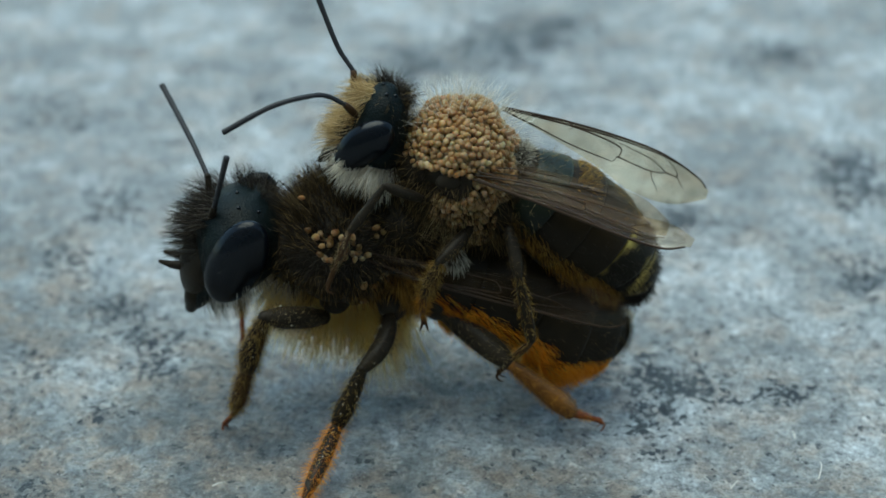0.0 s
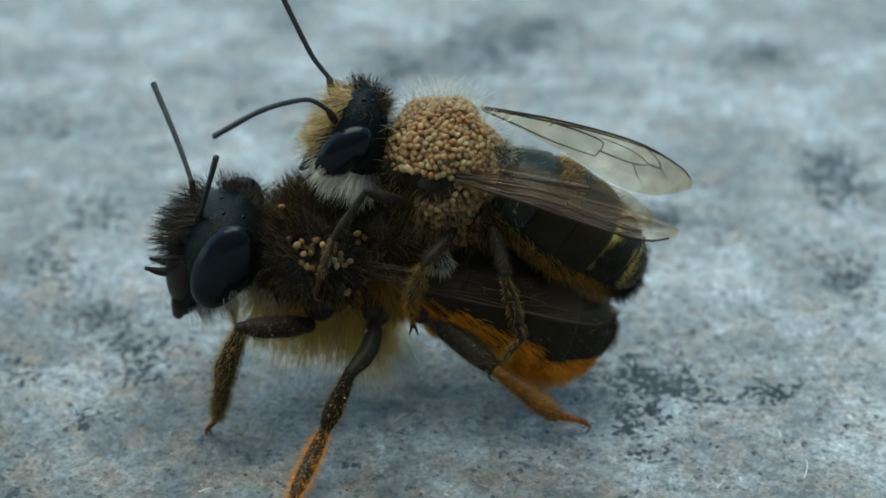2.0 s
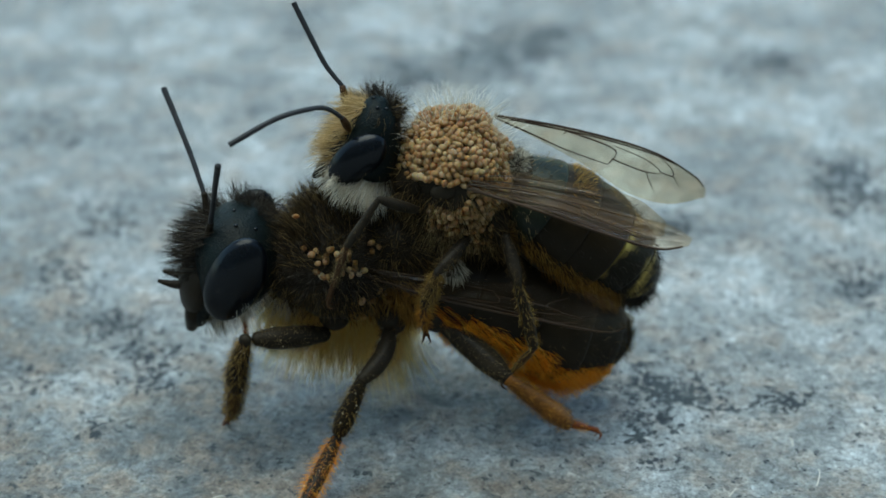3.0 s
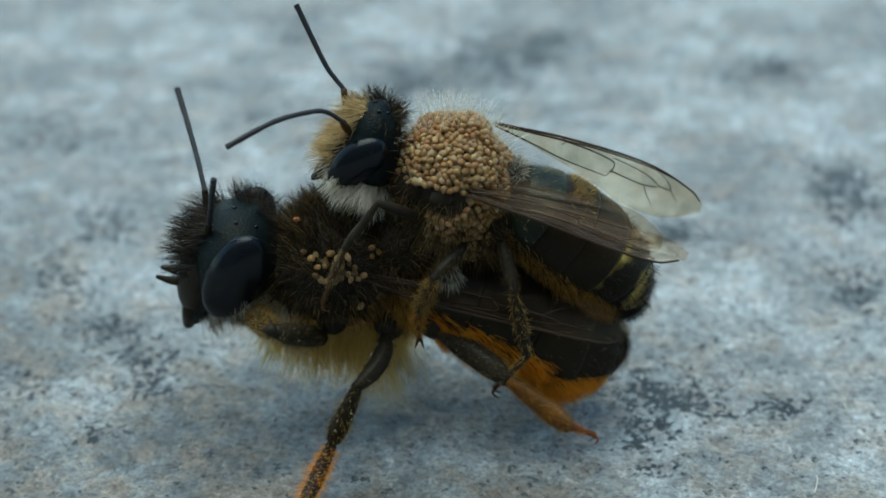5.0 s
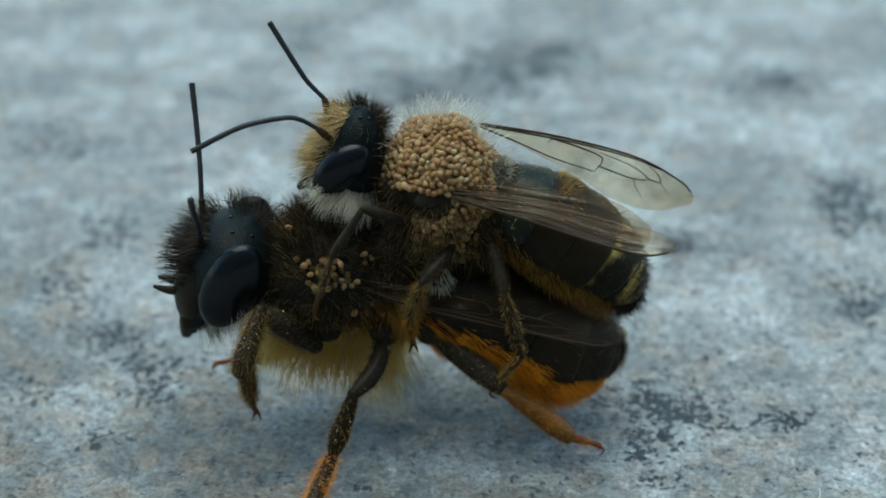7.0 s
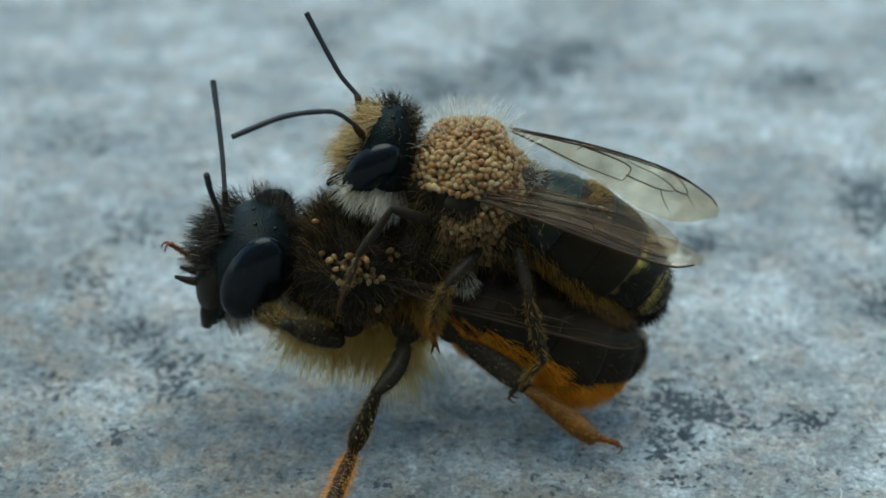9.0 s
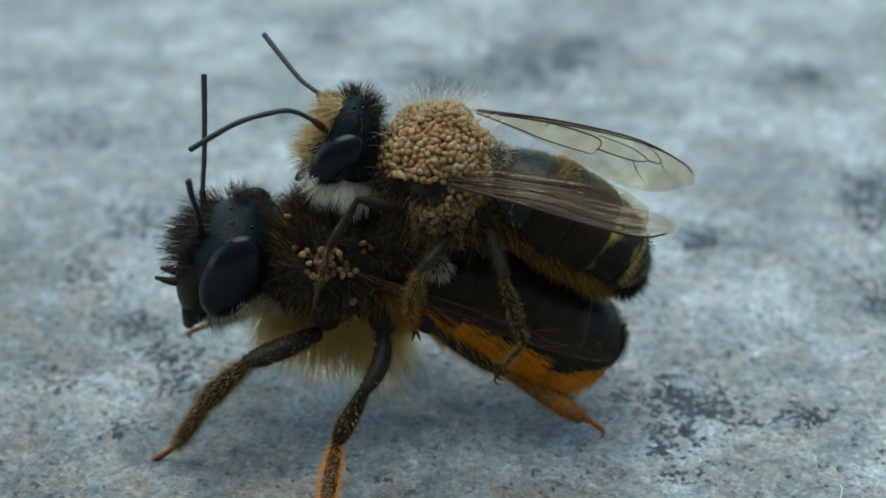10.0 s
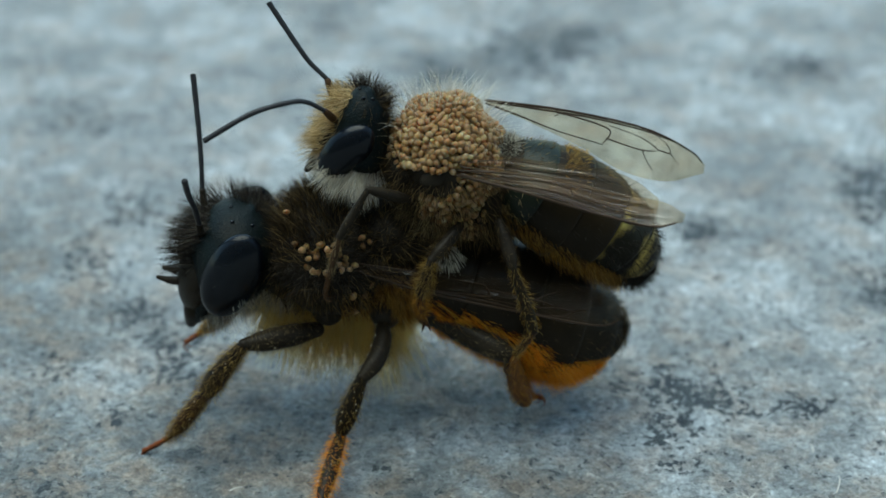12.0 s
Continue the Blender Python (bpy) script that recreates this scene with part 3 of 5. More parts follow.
def spread(c, r, n, gap, keep, rot=None):
    """Places on an ellipsoid that keep a gap between them."""
    p, nr = on_ball(c, r, n * 24, keep, rot)
    out, far = [], []
    for a, b in zip(p, nr):
        if not out or min(np.sum((np.array(out) - a) ** 2, axis=1)) > gap * gap:
            out.append(a)
            far.append(b)
        if len(out) == n:
            break
    return np.array(out), np.array(far)


def on_head(rows, wide, u, deg):
    """A place on a head's shell: u from the crown down, deg: 180 near side, 270 face."""
    p = spline(rows, 60)
    t, side, up = frames(p[:, :3])
    k, a = int(u * 59), radians(deg)
    return p[k, :3] + p[k, 3] * (wide * math.cos(a) * side[k] + math.sin(a) * up[k])


def head(bee, rows, wide, neck, mat, eye, jaw, jaw_r, ocelli):
    """Head capsule, crown to mouth, with eyes, ocelli, jaws; returns it."""
    h = part("head", [tube(rows, 44, 44, 0, wide)], [mat], bee, "dark blue-green head", pivot=neck)
    for s in (-1, 1):
        ec = np.array(eye[0]) * (1, -s, 1)
        part("compound_eye", [ball(ec, eye[1], turn_y(eye[2]), 36, 26)], [EYE_MAT], h, "glossy dark oval eye")
        a, b = (np.array(v, float) * (1, s, 1) for v in jaw)
        mid = 0.55 * a + 0.45 * b + np.array((-0.08, 0.08 * s, 0))
        part("mandible", [tube([(*a, jaw_r), (*mid, 0.95 * jaw_r), (*b, 0.45 * jaw_r)], 12, 12, wide=0.75)], [GLOSS], h)
    for u, deg in ocelli:
        c = on_head(rows, wide, u, deg)
        part("ocellus", [ball(c, (0.06, 0.06, 0.055), None, 12, 8)], [EYE_MAT], h)
    return h


# ---- lower bee: dark female ----
LO_HEAD = [(-4.98, 0, 6.55, 0.12), (-5.05, 0, 6.4, 0.58), (-5.17, 0, 6.1, 0.95), (-5.36, 0, 5.6, 1.2), (-5.6, 0, 5.0, 1.2), (-5.95, 0, 4.45, 0.95), (-6.35, 0, 3.95, 0.58), (-6.65, 0, 3.55, 0.42), (-6.85, 0, 3.2, 0.25)]
LO_WIDE = 1.45
LO_NECK = (-4.3, 0, 5.1)
LO_THORAX, LO_THORAX_R = np.array((-2.67, 0, 5.1)), np.array((1.75, 1.85, 1.72))
LO_ABDOMEN = [(-1.1, 0, 4.45, 0.8), (-0.4, 0, 4.42, 1.2), (0.6, 0, 4.08, 1.45), (1.9, 0, 3.45, 1.6), (3.2, 0, 2.7, 1.62), (4.2, 0, 2.3, 1.22), (4.85, 0, 2.05, 0.7), (5.1, 0, 1.98, 0.15)]


def lower_bee():
    bee = thing("mason_bee", (0, 0, 0), "dark furry female mason bee standing on granite, carrying another", "bee", "mating bees")
    th = part("thorax", [ball(LO_THORAX, LO_THORAX_R, None, 40, 28, 0.04)], [BLACK], bee)
    h = head(bee, LO_HEAD, LO_WIDE, LO_NECK, TEAL, ((-5.44, -1.38, 5.25), (0.76, 0.47, 1.33), 27), ((-6.45, 0.42, 4.15), (-7.0, 0.1, 2.98)), 0.33, ((0.14, 215), (0.11, 160), (0.11, 262)))
    for y, z in ((-0.4, 4.66), (0.4, 4.5)):
        part("horn", [tube([(-6.6, y, z, 0.17), (-7.2, y, z - 0.08, 0.13), (-7.68, y, z + 0.05, 0.05)], 9, 9)], [BLACK], h, "short black face horn")
    part("clypeus", [tube([(-6.15, 0, 5.1, 0.75), (-6.5, 0, 4.55, 0.7), (-6.72, 0, 4.0, 0.52), (-6.84, 0, 3.6, 0.3)], 14, 18, 0, 1.5)], [BLACK], h)
    part("neck", [ball((-4.15, 0, 5.0), (0.7, 1.1, 1.0), None, 20, 14)], [BLACK], bee)
    p, n = on_ball((-4.15, 0, 5.0), (0.7, 1.1, 1.0), 900, lambda d: d[:, 1] < 0.6)
    part("neck_fur", [hairs(p, n + rng.normal(scale=0.4, size=p.shape), 0.5, 0.008)], [BROWN_FUR], bee, kind="stuff")
    p, n = on_ball((-4.15, 0, 4.8), (0.7, 1.2, 1.1), 220, lambda d: (d[:, 2] < -0.25) & (d[:, 2] > -0.85) & (d[:, 1] < -0.2) & (d[:, 0] < 0.4))
    part("throat_tuft", [hairs(p, n + (-0.3, 0, -0.5) + rng.normal(scale=0.25, size=p.shape), 0.5, 0.008)], [WHITE_FUR], bee, "whitish throat tuft", kind="stuff")
    # face and head coat
    p, n, t = on_tube(LO_HEAD, 800, 0.12, 0.8, (80, 238), LO_WIDE)
    part("cheek_fur", [hairs(p, n * 0.7 + t * 0.5 + rng.normal(scale=0.3, size=p.shape), 0.24, 0.005)], [BLACK_FUR], h, kind="stuff")
    p, n, t = on_tube(LO_HEAD, 1100, 0.27, 0.66, (236, 320), LO_WIDE)
    part("face_fur", [hairs(p, n + (-0.45, 0, 0.12) + rng.normal(scale=0.25, size=p.shape), 0.98, 0.010, clump=0.7)], [BLACK_FUR], h, "bristly black face fur", kind="stuff")
    p, n, t = on_tube(LO_HEAD, 480, 0.03, 0.22, (-65, 110), LO_WIDE)
    part("crown_fur", [hairs(p, n * 0.6 + (0.05, 0, 0.8) + rng.normal(scale=0.25, size=p.shape), 0.72, 0.007)], [BLACK_FUR], h, kind="stuff")
    p, n, t = on_tube(LO_HEAD, 420, 0.48, 0.88, (100, 170), LO_WIDE)
    part("throat_fur", [hairs(p, n * 0.5 + (0.15, -0.1, -0.9) + rng.normal(scale=0.2, size=p.shape), 0.6, 0.007)], [GREY_FUR], h, "pale grey throat hair", kind="stuff")
    ants = [
        antenna(h, [(-6.34, 0.60, 6.77), (-6.76, 1.34, 7.30), (-7.24, 2.10, 7.84), (-7.73, 2.84, 8.37)], [(-6.3, 0.4, 5.7), (-6.34, 0.60, 6.77)], elbow=True),
        antenna(h, [(-6.0, -0.85, 6.6), (-5.8, -1.2, 7.3), (-5.6, -1.7, 8.0), (-5.43, -2.0, 8.6)], [(-6.3, -0.45, 5.7), (-6.0, -0.85, 6.6)], "antenna"),
    ]
    # thorax coat
    p, n = on_ball(LO_THORAX, LO_THORAX_R, 900, lambda d: (d[:, 2] > 0.25) & (d[:, 0] < -0.25))
    part("collar_fur", [hairs(p, n * 0.5 + (-0.35, 0, 0.7) + rng.normal(scale=0.25, size=p.shape), 0.8, 0.007)], [BROWN_FUR], th, kind="stuff")
    p, n = on_ball(LO_THORAX, LO_THORAX_R, 1500, lambda d: (d[:, 2] > 0.55) & (d[:, 0] < 0.3))
    part("nape_fur", [hairs(p, n * 0.5 + (-0.15, 0, 0.8) + rng.normal(scale=0.25, size=p.shape), 0.85, 0.007)], [BROWN_FUR], th, "long brown nape fur", kind="stuff")
    p, n = on_ball(LO_THORAX, LO_THORAX_R, 3400, lambda d: d[:, 2] > -0.1)
    part("thorax_fur", [hairs(p, n + (0.15, 0, 0.2) + rng.normal(scale=0.35, size=p.shape), 0.58, 0.008)], [BLACK_FUR], th, "black-brown thorax fur", kind="stuff")
    p, n = on_ball(LO_THORAX, LO_THORAX_R, 1500, lambda d: (d[:, 2] > -0.1) & (d[:, 0] > -0.35))
    part("thorax_guard_hair", [hairs(p, n + (0.15, 0, 0.2) + rng.normal(scale=0.4, size=p.shape), 0.68, 0.006)], [BROWN_FUR], th, kind="stuff")
    p, n = on_ball(LO_THORAX, LO_THORAX_R, 2600, lambda d: (d[:, 2] < 0.0) & (d[:, 2] > -0.45))
    part("side_fur", [hairs(p, n + (0.2, 0, -0.3) + rng.normal(scale=0.3, size=p.shape), 0.42, 0.008)], [BROWN_FUR], th, kind="stuff")
    p, n = on_ball(LO_THORAX, LO_THORAX_R, 5200, lambda d: (d[:, 2] < -0.3) & (d[:, 1] > -0.35) & (d[:, 0] < 0.5))
    part("belly_fur", [hairs(p, n * 0.4 + (-0.3, 0.0, -1.0) + rng.normal(scale=0.22, size=p.shape), 1.85, 0.011, clump=0.1)], [PALE_FUR], th, "pale yellow belly fur", kind="stuff")
    p, n = on_ball((-1.75, 0.2, 3.5), (0.4, 0.5, 0.3), 1100, lambda d: d[:, 2] < 0.2)
    part("belly_tuft", [hairs(p, n * 0.25 + (0.15, -0.25, -1.0) + rng.normal(scale=0.2, size=p.shape), 2.1, 0.008, clump=0.12)], [PALE_FUR], th, "pale yellow hair tuft", kind="stuff")
    # mites on her shoulder and side
    pl, nr = spread(LO_THORAX, LO_THORAX_R + 0.08, 190, 0.125, lambda d: (d[:, 1] < -0.5) & (np.abs(d[:, 0] - 0.05) < 0.52) & (np.abs(d[:, 2] - 0.42) < 0.17))
    thick = np.array([noise.noise(Vector(q * 1.9)) for q in pl]) > -0.02
    pl, nr = pl[thick], nr[thick]
    pl = pl + nr * rng.uniform(-0.06, 0.1, (len(pl), 1)) + rng.normal(scale=0.03, size=pl.shape)
    mites(th, pl, nr, 120)
    pl, nr = spread(LO_THORAX, LO_THORAX_R + 0.12, 16, 0.3, lambda d: (d[:, 1] < -0.5) & (d[:, 2] < -0.1) & (d[:, 2] > -0.6) & (d[:, 0] > 0.3))
    mites(th, np.vstack([pl, [(-3.69, -0.9, 6.95)]]), np.vstack([nr, [(-0.4, -0.5, 0.8)]]), 20)
    # abdomen
    ab = part("abdomen", [tube(LO_ABDOMEN, 60, 36, 0, 1.05)], [BROWN], bee, "dark banded abdomen", pivot=LO_ABDOMEN[0][:3])
    s = spline(LO_ABDOMEN, 60)
    for k in range(5):
        a, b = 8 + k * 10, 19 + k * 10
        rows = [(*s[j][:3], s[j][3] + 0.02 + 0.05 * (1 if j > b - 4 else (j - a) / (b - a))) for j in range(a, min(b, 59), 2)]
        part("tergite", [tube(rows, 16, 36, 0, 1.05)], [GLOSS], ab)
    p, n, t = on_tube(LO_ABDOMEN, 13000, 0.22, 0.80, (191, 350), 1.05)
    size = 0.7 * np.clip((5.0 - p[:, 0]) / 2.0, 0.15, 1)
    part("scopa", [hairs(p, n * 0.4 + t * 0.9 + (0.1, 0, -0.2) + rng.normal(scale=0.14, size=p.shape), size, 0.007, clump=0.25)], [ORANGE_FUR], ab, "bright orange pollen brush", kind="stuff")
    p, n, t = on_tube(LO_ABDOMEN, 5200, 0.12, 0.5, (179, 206), 1.05)
    part("flank_fringe", [hairs(p, n * 0.22 + t * 0.95 + (0, 0, -0.1) + rng.normal(scale=0.10, size=p.shape), 0.75, 0.010, clump=0.08)], [ORANGE_FUR], ab, "orange flank hair", kind="stuff")
    p, n, t = on_tube(LO_ABDOMEN, 5000, 0.06, 0.99, (-15, 195), 1.05)
    part("back_fur", [hairs(p, n * 0.5 + t * 0.8 + rng.normal(scale=0.25, size=p.shape), 0.26, 0.005)], [BROWN_FUR], ab, kind="stuff")
    # wings folded along her sides
    lead = [(-2.35, -1.60, 5.59), (-0.80, -1.75, 4.90), (0.83, -1.85, 4.53), (2.48, -1.95, 4.04), (4.00, -1.95, 3.57), (5.02, -1.90, 3.68)]
    trail = [(-2.35, -1.55, 5.76), (-0.80, -1.65, 5.51), (0.83, -1.72, 5.21), (2.46, -1.75, 4.99), (4.11, -1.75, 4.64), (5.11, -1.85, 3.93)]
    wings = [
        wing(bee, "wing", lead, trail, (WING_DARK, VEIN), "smoky folded wing", VEINS_FORE, 0.05, 0.06, 1.1),
        wing(bee, "wing", [(x, -y, z) for x, y, z in lead], [(x, -y, z) for x, y, z in trail], (WING_DARK, VEIN), "smoky folded wing", VEINS_FORE, 0.05, 0.06, 1.1),
    ]
    leg(bee, "front", "front_leg", (-3.25, -1.25, 3.45), ((-4.65, -2.55, 4.27), (-5.20, -2.50, 2.58), (-6.08, -1.51, 0.11)), (0.29, 0.26, 0.21), (BLACK, BLACK, BROWN), (TAN_FUR, LEG_FUR, LEG_FUR), bows=((0.03, 0), (0.03, 0.06), (0.03, -0.2)), dust=10)
    leg(bee, "front_far", "front_leg", (-3.1, 1.2, 3.75), ((-4.76, 1.44, 2.86), (-6, 2.42, 3.15), (-5.79, 1.2, 1.15)), (0.29, 0.25, 0.19), (BLACK, BROWN, BROWN), (GOLD_FUR, GOLD_FUR, GOLD_FUR))
    leg(bee, "mid", "middle_leg", (-1.43, -1.2, 3.54), ((-2.15, -2.67, 2.70), (-2.79, -3.31, 1.38), (-4.06, -6.70, 0.10)), (0.24, 0.25, 0.20), (BLACK, GLOSS, BLACK), (BROWN_FUR, LEG_FUR, ORANGE_FUR), (260, 220, 420), (0.12, 0.16, 0.26), bows=((0.22, 0), (0.05, 0.06), (0.03, 0)), dust=14)
    leg(bee, "mid_far", "middle_leg", (-1.43, 1.2, 3.54), ((-0.9, 2.2, 2.9), (-1.0, 2.6, 1.4), (-1.6, 3.2, 0.05)), (0.21, 0.24, 0.2), (BLACK, BLACK, BROWN), (PALE_FUR, PALE_FUR, PALE_FUR), (400, 600, 300), (0.5, 0.6, 0.4))
    leg(bee, "hind", "hind_leg", (0.09, -1.2, 3.54), ((1.82, -2.31, 2.62), (3.53, -2.00, 0.82), (4.36, -1.76, 0.38)), (0.33, 0.27, 0.11), (BLACK, RUST, REDBROWN), (TAN_FUR, RUST_FUR, ORANGE_FUR), (420, 420, 100), (0.14, 0.15, 0.07))
    leg(bee, "hind_far", "hind_leg", (0.09, 1.2, 3.54), ((1.9, 2.0, 2.4), (3.3, 2.2, 0.9), (4.1, 2.3, 0.05)), (0.30, 0.30, 0.17), (BLACK, BROWN, REDBROWN), (BROWN_FUR, ORANGE_FUR, ORANGE_FUR), (200, 300, 120))
    for s in (-1, 1):
        for cx, cz in ((-2.9, 3.95), (-1.35, 3.75), (-0.15, 3.75)):
            part("coxa", [ball((cx, 1.0 * s, cz), (0.45, 0.45, 0.48))], [BLACK], bee)
    part("propodeum", [ball((-1.0, 0, 5.7), (1.25, 1.35, 0.95), turn_y(15), 24, 18, 0.05)], [BLACK], bee)
    p, n = on_ball((-1.0, 0, 5.7), (1.25, 1.35, 0.95), 2200, lambda d: (d[:, 1] < 0.4) & (d[:, 2] > -0.4))
    part("propodeum_fur", [hairs(p, n + (0.2, 0, 0.1) + rng.normal(scale=0.35, size=p.shape), 0.5, 0.008)], [BROWN_FUR], bee, kind="stuff")
    part("waist", [ball((-0.95, 0, 4.7), (0.95, 1.25, 1.0), turn_y(20), 24, 18, 0.05)], [BLACK], bee)
    p, n = on_ball((-0.95, 0, 4.7), (0.95, 1.25, 1.0), 1500, lambda d: d[:, 1] < 0.4)
    part("waist_fur", [hairs(p, n + (0.3, 0, -0.1) + rng.normal(scale=0.35, size=p.shape), 0.5, 0.009)], [BROWN_FUR], bee, kind="stuff")
    p, n = on_ball((-0.95, 0, 4.5), (1.05, 1.35, 1.1), 2400, lambda d: (d[:, 1] < -0.3) & (d[:, 2] < 0.5))
    part("hip_fur", [hairs(p, n * 0.6 + (0.3, -0.1, -0.7) + rng.normal(scale=0.3, size=p.shape), 0.55, 0.006)], [AMBER_FUR], bee, "golden brown hip fur", kind="stuff")
    p, n = on_ball(LO_THORAX, LO_THORAX_R, 1100, lambda d: (d[:, 2] < -0.15) & (d[:, 2] > -0.75) & (d[:, 1] < -0.35) & (d[:, 0] > 0.1))
    part("flank_fur", [hairs(p, n * 0.6 + (0.2, -0.1, -0.7) + rng.normal(scale=0.3, size=p.shape), 0.42, 0.006)], [AMBER_FUR], th, "golden brown flank fur", kind="stuff")
    return bee, h, ants, wings


# ---- upper bee: pale-faced male loaded with mites ----
UP_HEAD = [(-1.28, 0, 9.68, 0.1), (-1.36, 0, 9.56, 0.36), (-1.46, 0, 9.25, 0.58), (-1.6, 0, 8.75, 0.74), (-1.72, 0, 8.35, 0.84), (-1.86, 0, 8.0, 0.86), (-1.95, 0, 7.82, 0.62), (-2.0, 0, 7.72, 0.15)]
UP_WIDE = 1.32
UP_NECK = (-0.75, 0, 8.3)
UP_THORAX, UP_THORAX_R = np.array((0.46, 0, 7.5)), np.array((1.36, 1.62, 1.62))
UP_ABDOMEN = [(1.75, 0, 7.0, 0.6), (2.1, 0, 6.85, 1.0), (2.8, 0, 6.3, 1.32), (3.7, 0, 5.6, 1.42), (4.5, 0, 4.9, 1.25), (4.95, 0, 4.25, 0.95), (5.0, 0, 3.65, 0.55), (4.9, 0, 3.4, 0.12)]
UP_BASE = (0.46, 0, 5.9)


def upper_bee():
    bee = thing("mason_bee", UP_BASE, "pale-faced male mason bee riding another, back crowded with mites", "bee", "mating bees")
    th = part("thorax", [ball(UP_THORAX, UP_THORAX_R, None, 40, 28, 0.04)], [BLACK], bee)
    h = head(bee, UP_HEAD, UP_WIDE, UP_NECK, TEAL, ((-2.02, -0.88, 8.42), (0.55, 0.37, 0.92), 50), ((-2.55, 0.4, 7.98), (-3.02, 0.15, 7.66)), 0.2, ((0.12, 200), (0.09, 150), (0.09, 260)))
    p, n, t = on_tube(UP_HEAD, 1500, 0.2, 0.78, (240, 352), UP_WIDE)
    part("face_fur", [hairs(p, n * 0.7 + (-0.6, -0.05, -0.1) + rng.normal(scale=0.22, size=p.shape), 0.85, 0.008)], [CREAM_FUR], h, "dense cream face fur", kind="stuff")
    p, n, t = on_tube(UP_HEAD, 500, 0.15, 0.9, (70, 235), UP_WIDE)
    part("cheek_fur", [hairs(p, n * 0.7 + t * 0.5 + rng.normal(scale=0.3, size=p.shape), 0.2, 0.004)], [BROWN_FUR], h, kind="stuff")
    p, n, t = on_tube([(-2.1, 0.3, 8.9, 0.13), (-2.2, 0.5, 9.3, 0.12), (-2.28, 0.62, 9.62, 0.09)], 360)
    part("scape_fur", [hairs(p, n * 0.35 + t * 0.9 + rng.normal(scale=0.12, size=p.shape), 0.26, 0.007, clump=0.1)], [CREAM_FUR], h, "cream tuft round the antenna root", kind="stuff")
    p, n, t = on_tube(UP_HEAD, 420, 0.06, 0.3, (-70, 120), UP_WIDE)
    part("crown_fur", [hairs(p, n * 0.6 + (-0.05, 0, 0.7) + rng.normal(scale=0.3, size=p.shape), 0.6, 0.007)], [BLACK_FUR], h, kind="stuff")
    p, n, t = on_tube(UP_HEAD, 320, 0.1, 0.6, (50, 118), UP_WIDE)
    part("nape_fur", [hairs(p, n * 0.6 + (0.2, 0, 0.5) + rng.normal(scale=0.3, size=p.shape), 0.45, 0.007)], [BROWN_FUR], h, kind="stuff")
    p, n, t = on_tube(UP_HEAD, 1000, 0.74, 0.96, (120, 270), UP_WIDE)
    part("beard", [hairs(p, n * 0.5 + (-0.6, -0.3, -0.7) + rng.normal(scale=0.18, size=p.shape), 0.88, 0.008, clump=0.75)], [WHITE_FUR], h, "white beard hair", kind="stuff")
    ants = [
        antenna(h, [(-2.5, -0.8, 9.55), (-2.9, -1.0, 9.86), (-3.31, -1.2, 9.96), (-4.27, -1.6, 9.85), (-5.38, -2.0, 9.37)], [(-2.2, -0.35, 9.0), (-2.48, -0.78, 9.52)], "antenna", BROWN, 0.075),
        antenna(h, [(-2.34, 0.7, 9.82), (-2.55, 0.8, 10.1), (-2.74, 0.9, 10.4), (-3.0, 1.1, 11.0), (-3.35, 1.35, 11.9)], [(-2.25, 0.4, 9.0), (-2.34, 0.7, 9.82)], "antenna", BROWN, 0.075),
    ]
    part("clypeus", [tube([(-2.2, 0, 8.6, 0.5), (-2.5, 0, 8.2, 0.5), (-2.88, -0.1, 7.92, 0.26), (-3.25, -0.3, 7.70, 0.06)], 12, 16, 0, 1.4)], [BLACK], h)
    part("neck", [ball((-0.55, 0, 7.55), (0.8, 1.15, 0.95), None, 20, 14)], [BLACK], bee)
    p, n = on_ball((-0.55, 0, 7.55), (0.8, 1.15, 0.95), 1300, lambda d: d[:, 1] < 0.5)
    part("neck_fur", [hairs(p, n + (0, 0, -0.2) + rng.normal(scale=0.4, size=p.shape), 0.5, 0.008)], [BROWN_FUR], bee, kind="stuff")
    # coat
    p, n = on_ball(UP_THORAX, UP_THORAX_R, 520, lambda d: (d[:, 2] > 0.35) & (d[:, 1] > -0.3))
    part("thorax_fur", [hairs(p, n + (0.1, 0, 0.4) + rng.normal(scale=0.3, size=p.shape), 1.15, 0.005)], [WHITE_FUR], th, "long pale thorax fur", kind="stuff")
    p, n = on_ball(UP_THORAX, UP_THORAX_R, 2600, lambda d: (d[:, 2] < 0.1))
    part("side_fur", [hairs(p, n + (0.1, 0, -0.5) + rng.normal(scale=0.35, size=p.shape), 0.6, 0.009)], [BROWN_FUR], th, kind="stuff")
    # mites: a crowded cap over the back, a gap at the wing root, a second crowd below
    up_r = UP_THORAX_R + 0.1

    def crowd(d):
        gap = ((d[:, 0] + 0.32) / 0.62) ** 2 + ((d[:, 2] - 0.06) / 0.25) ** 2 < 1
        cap = (d[:, 2] > 0.02) & (d[:, 0] > -0.92)
        low = (d[:, 2] <= 0.05) & (d[:, 2] > -0.74) & (d[:, 1] < -0.2) & (d[:, 0] > -0.5) & (d[:, 0] < 0.95)
        return (cap | low) & ~(gap & (d[:, 1] < 0)) & (d[:, 1] < 0.75)

    pl, nr = spread(UP_THORAX, up_r + 0.05, 1600, 0.136, crowd)
    near = np.argsort(pl[:, 1] - 0.4 * pl[:, 2])
    mites(th, pl[near], nr[near], 230)
    pl, nr = spread(UP_THORAX, up_r - 0.05, 1500, 0.125, crowd)
    mites(th, pl, nr, 0)
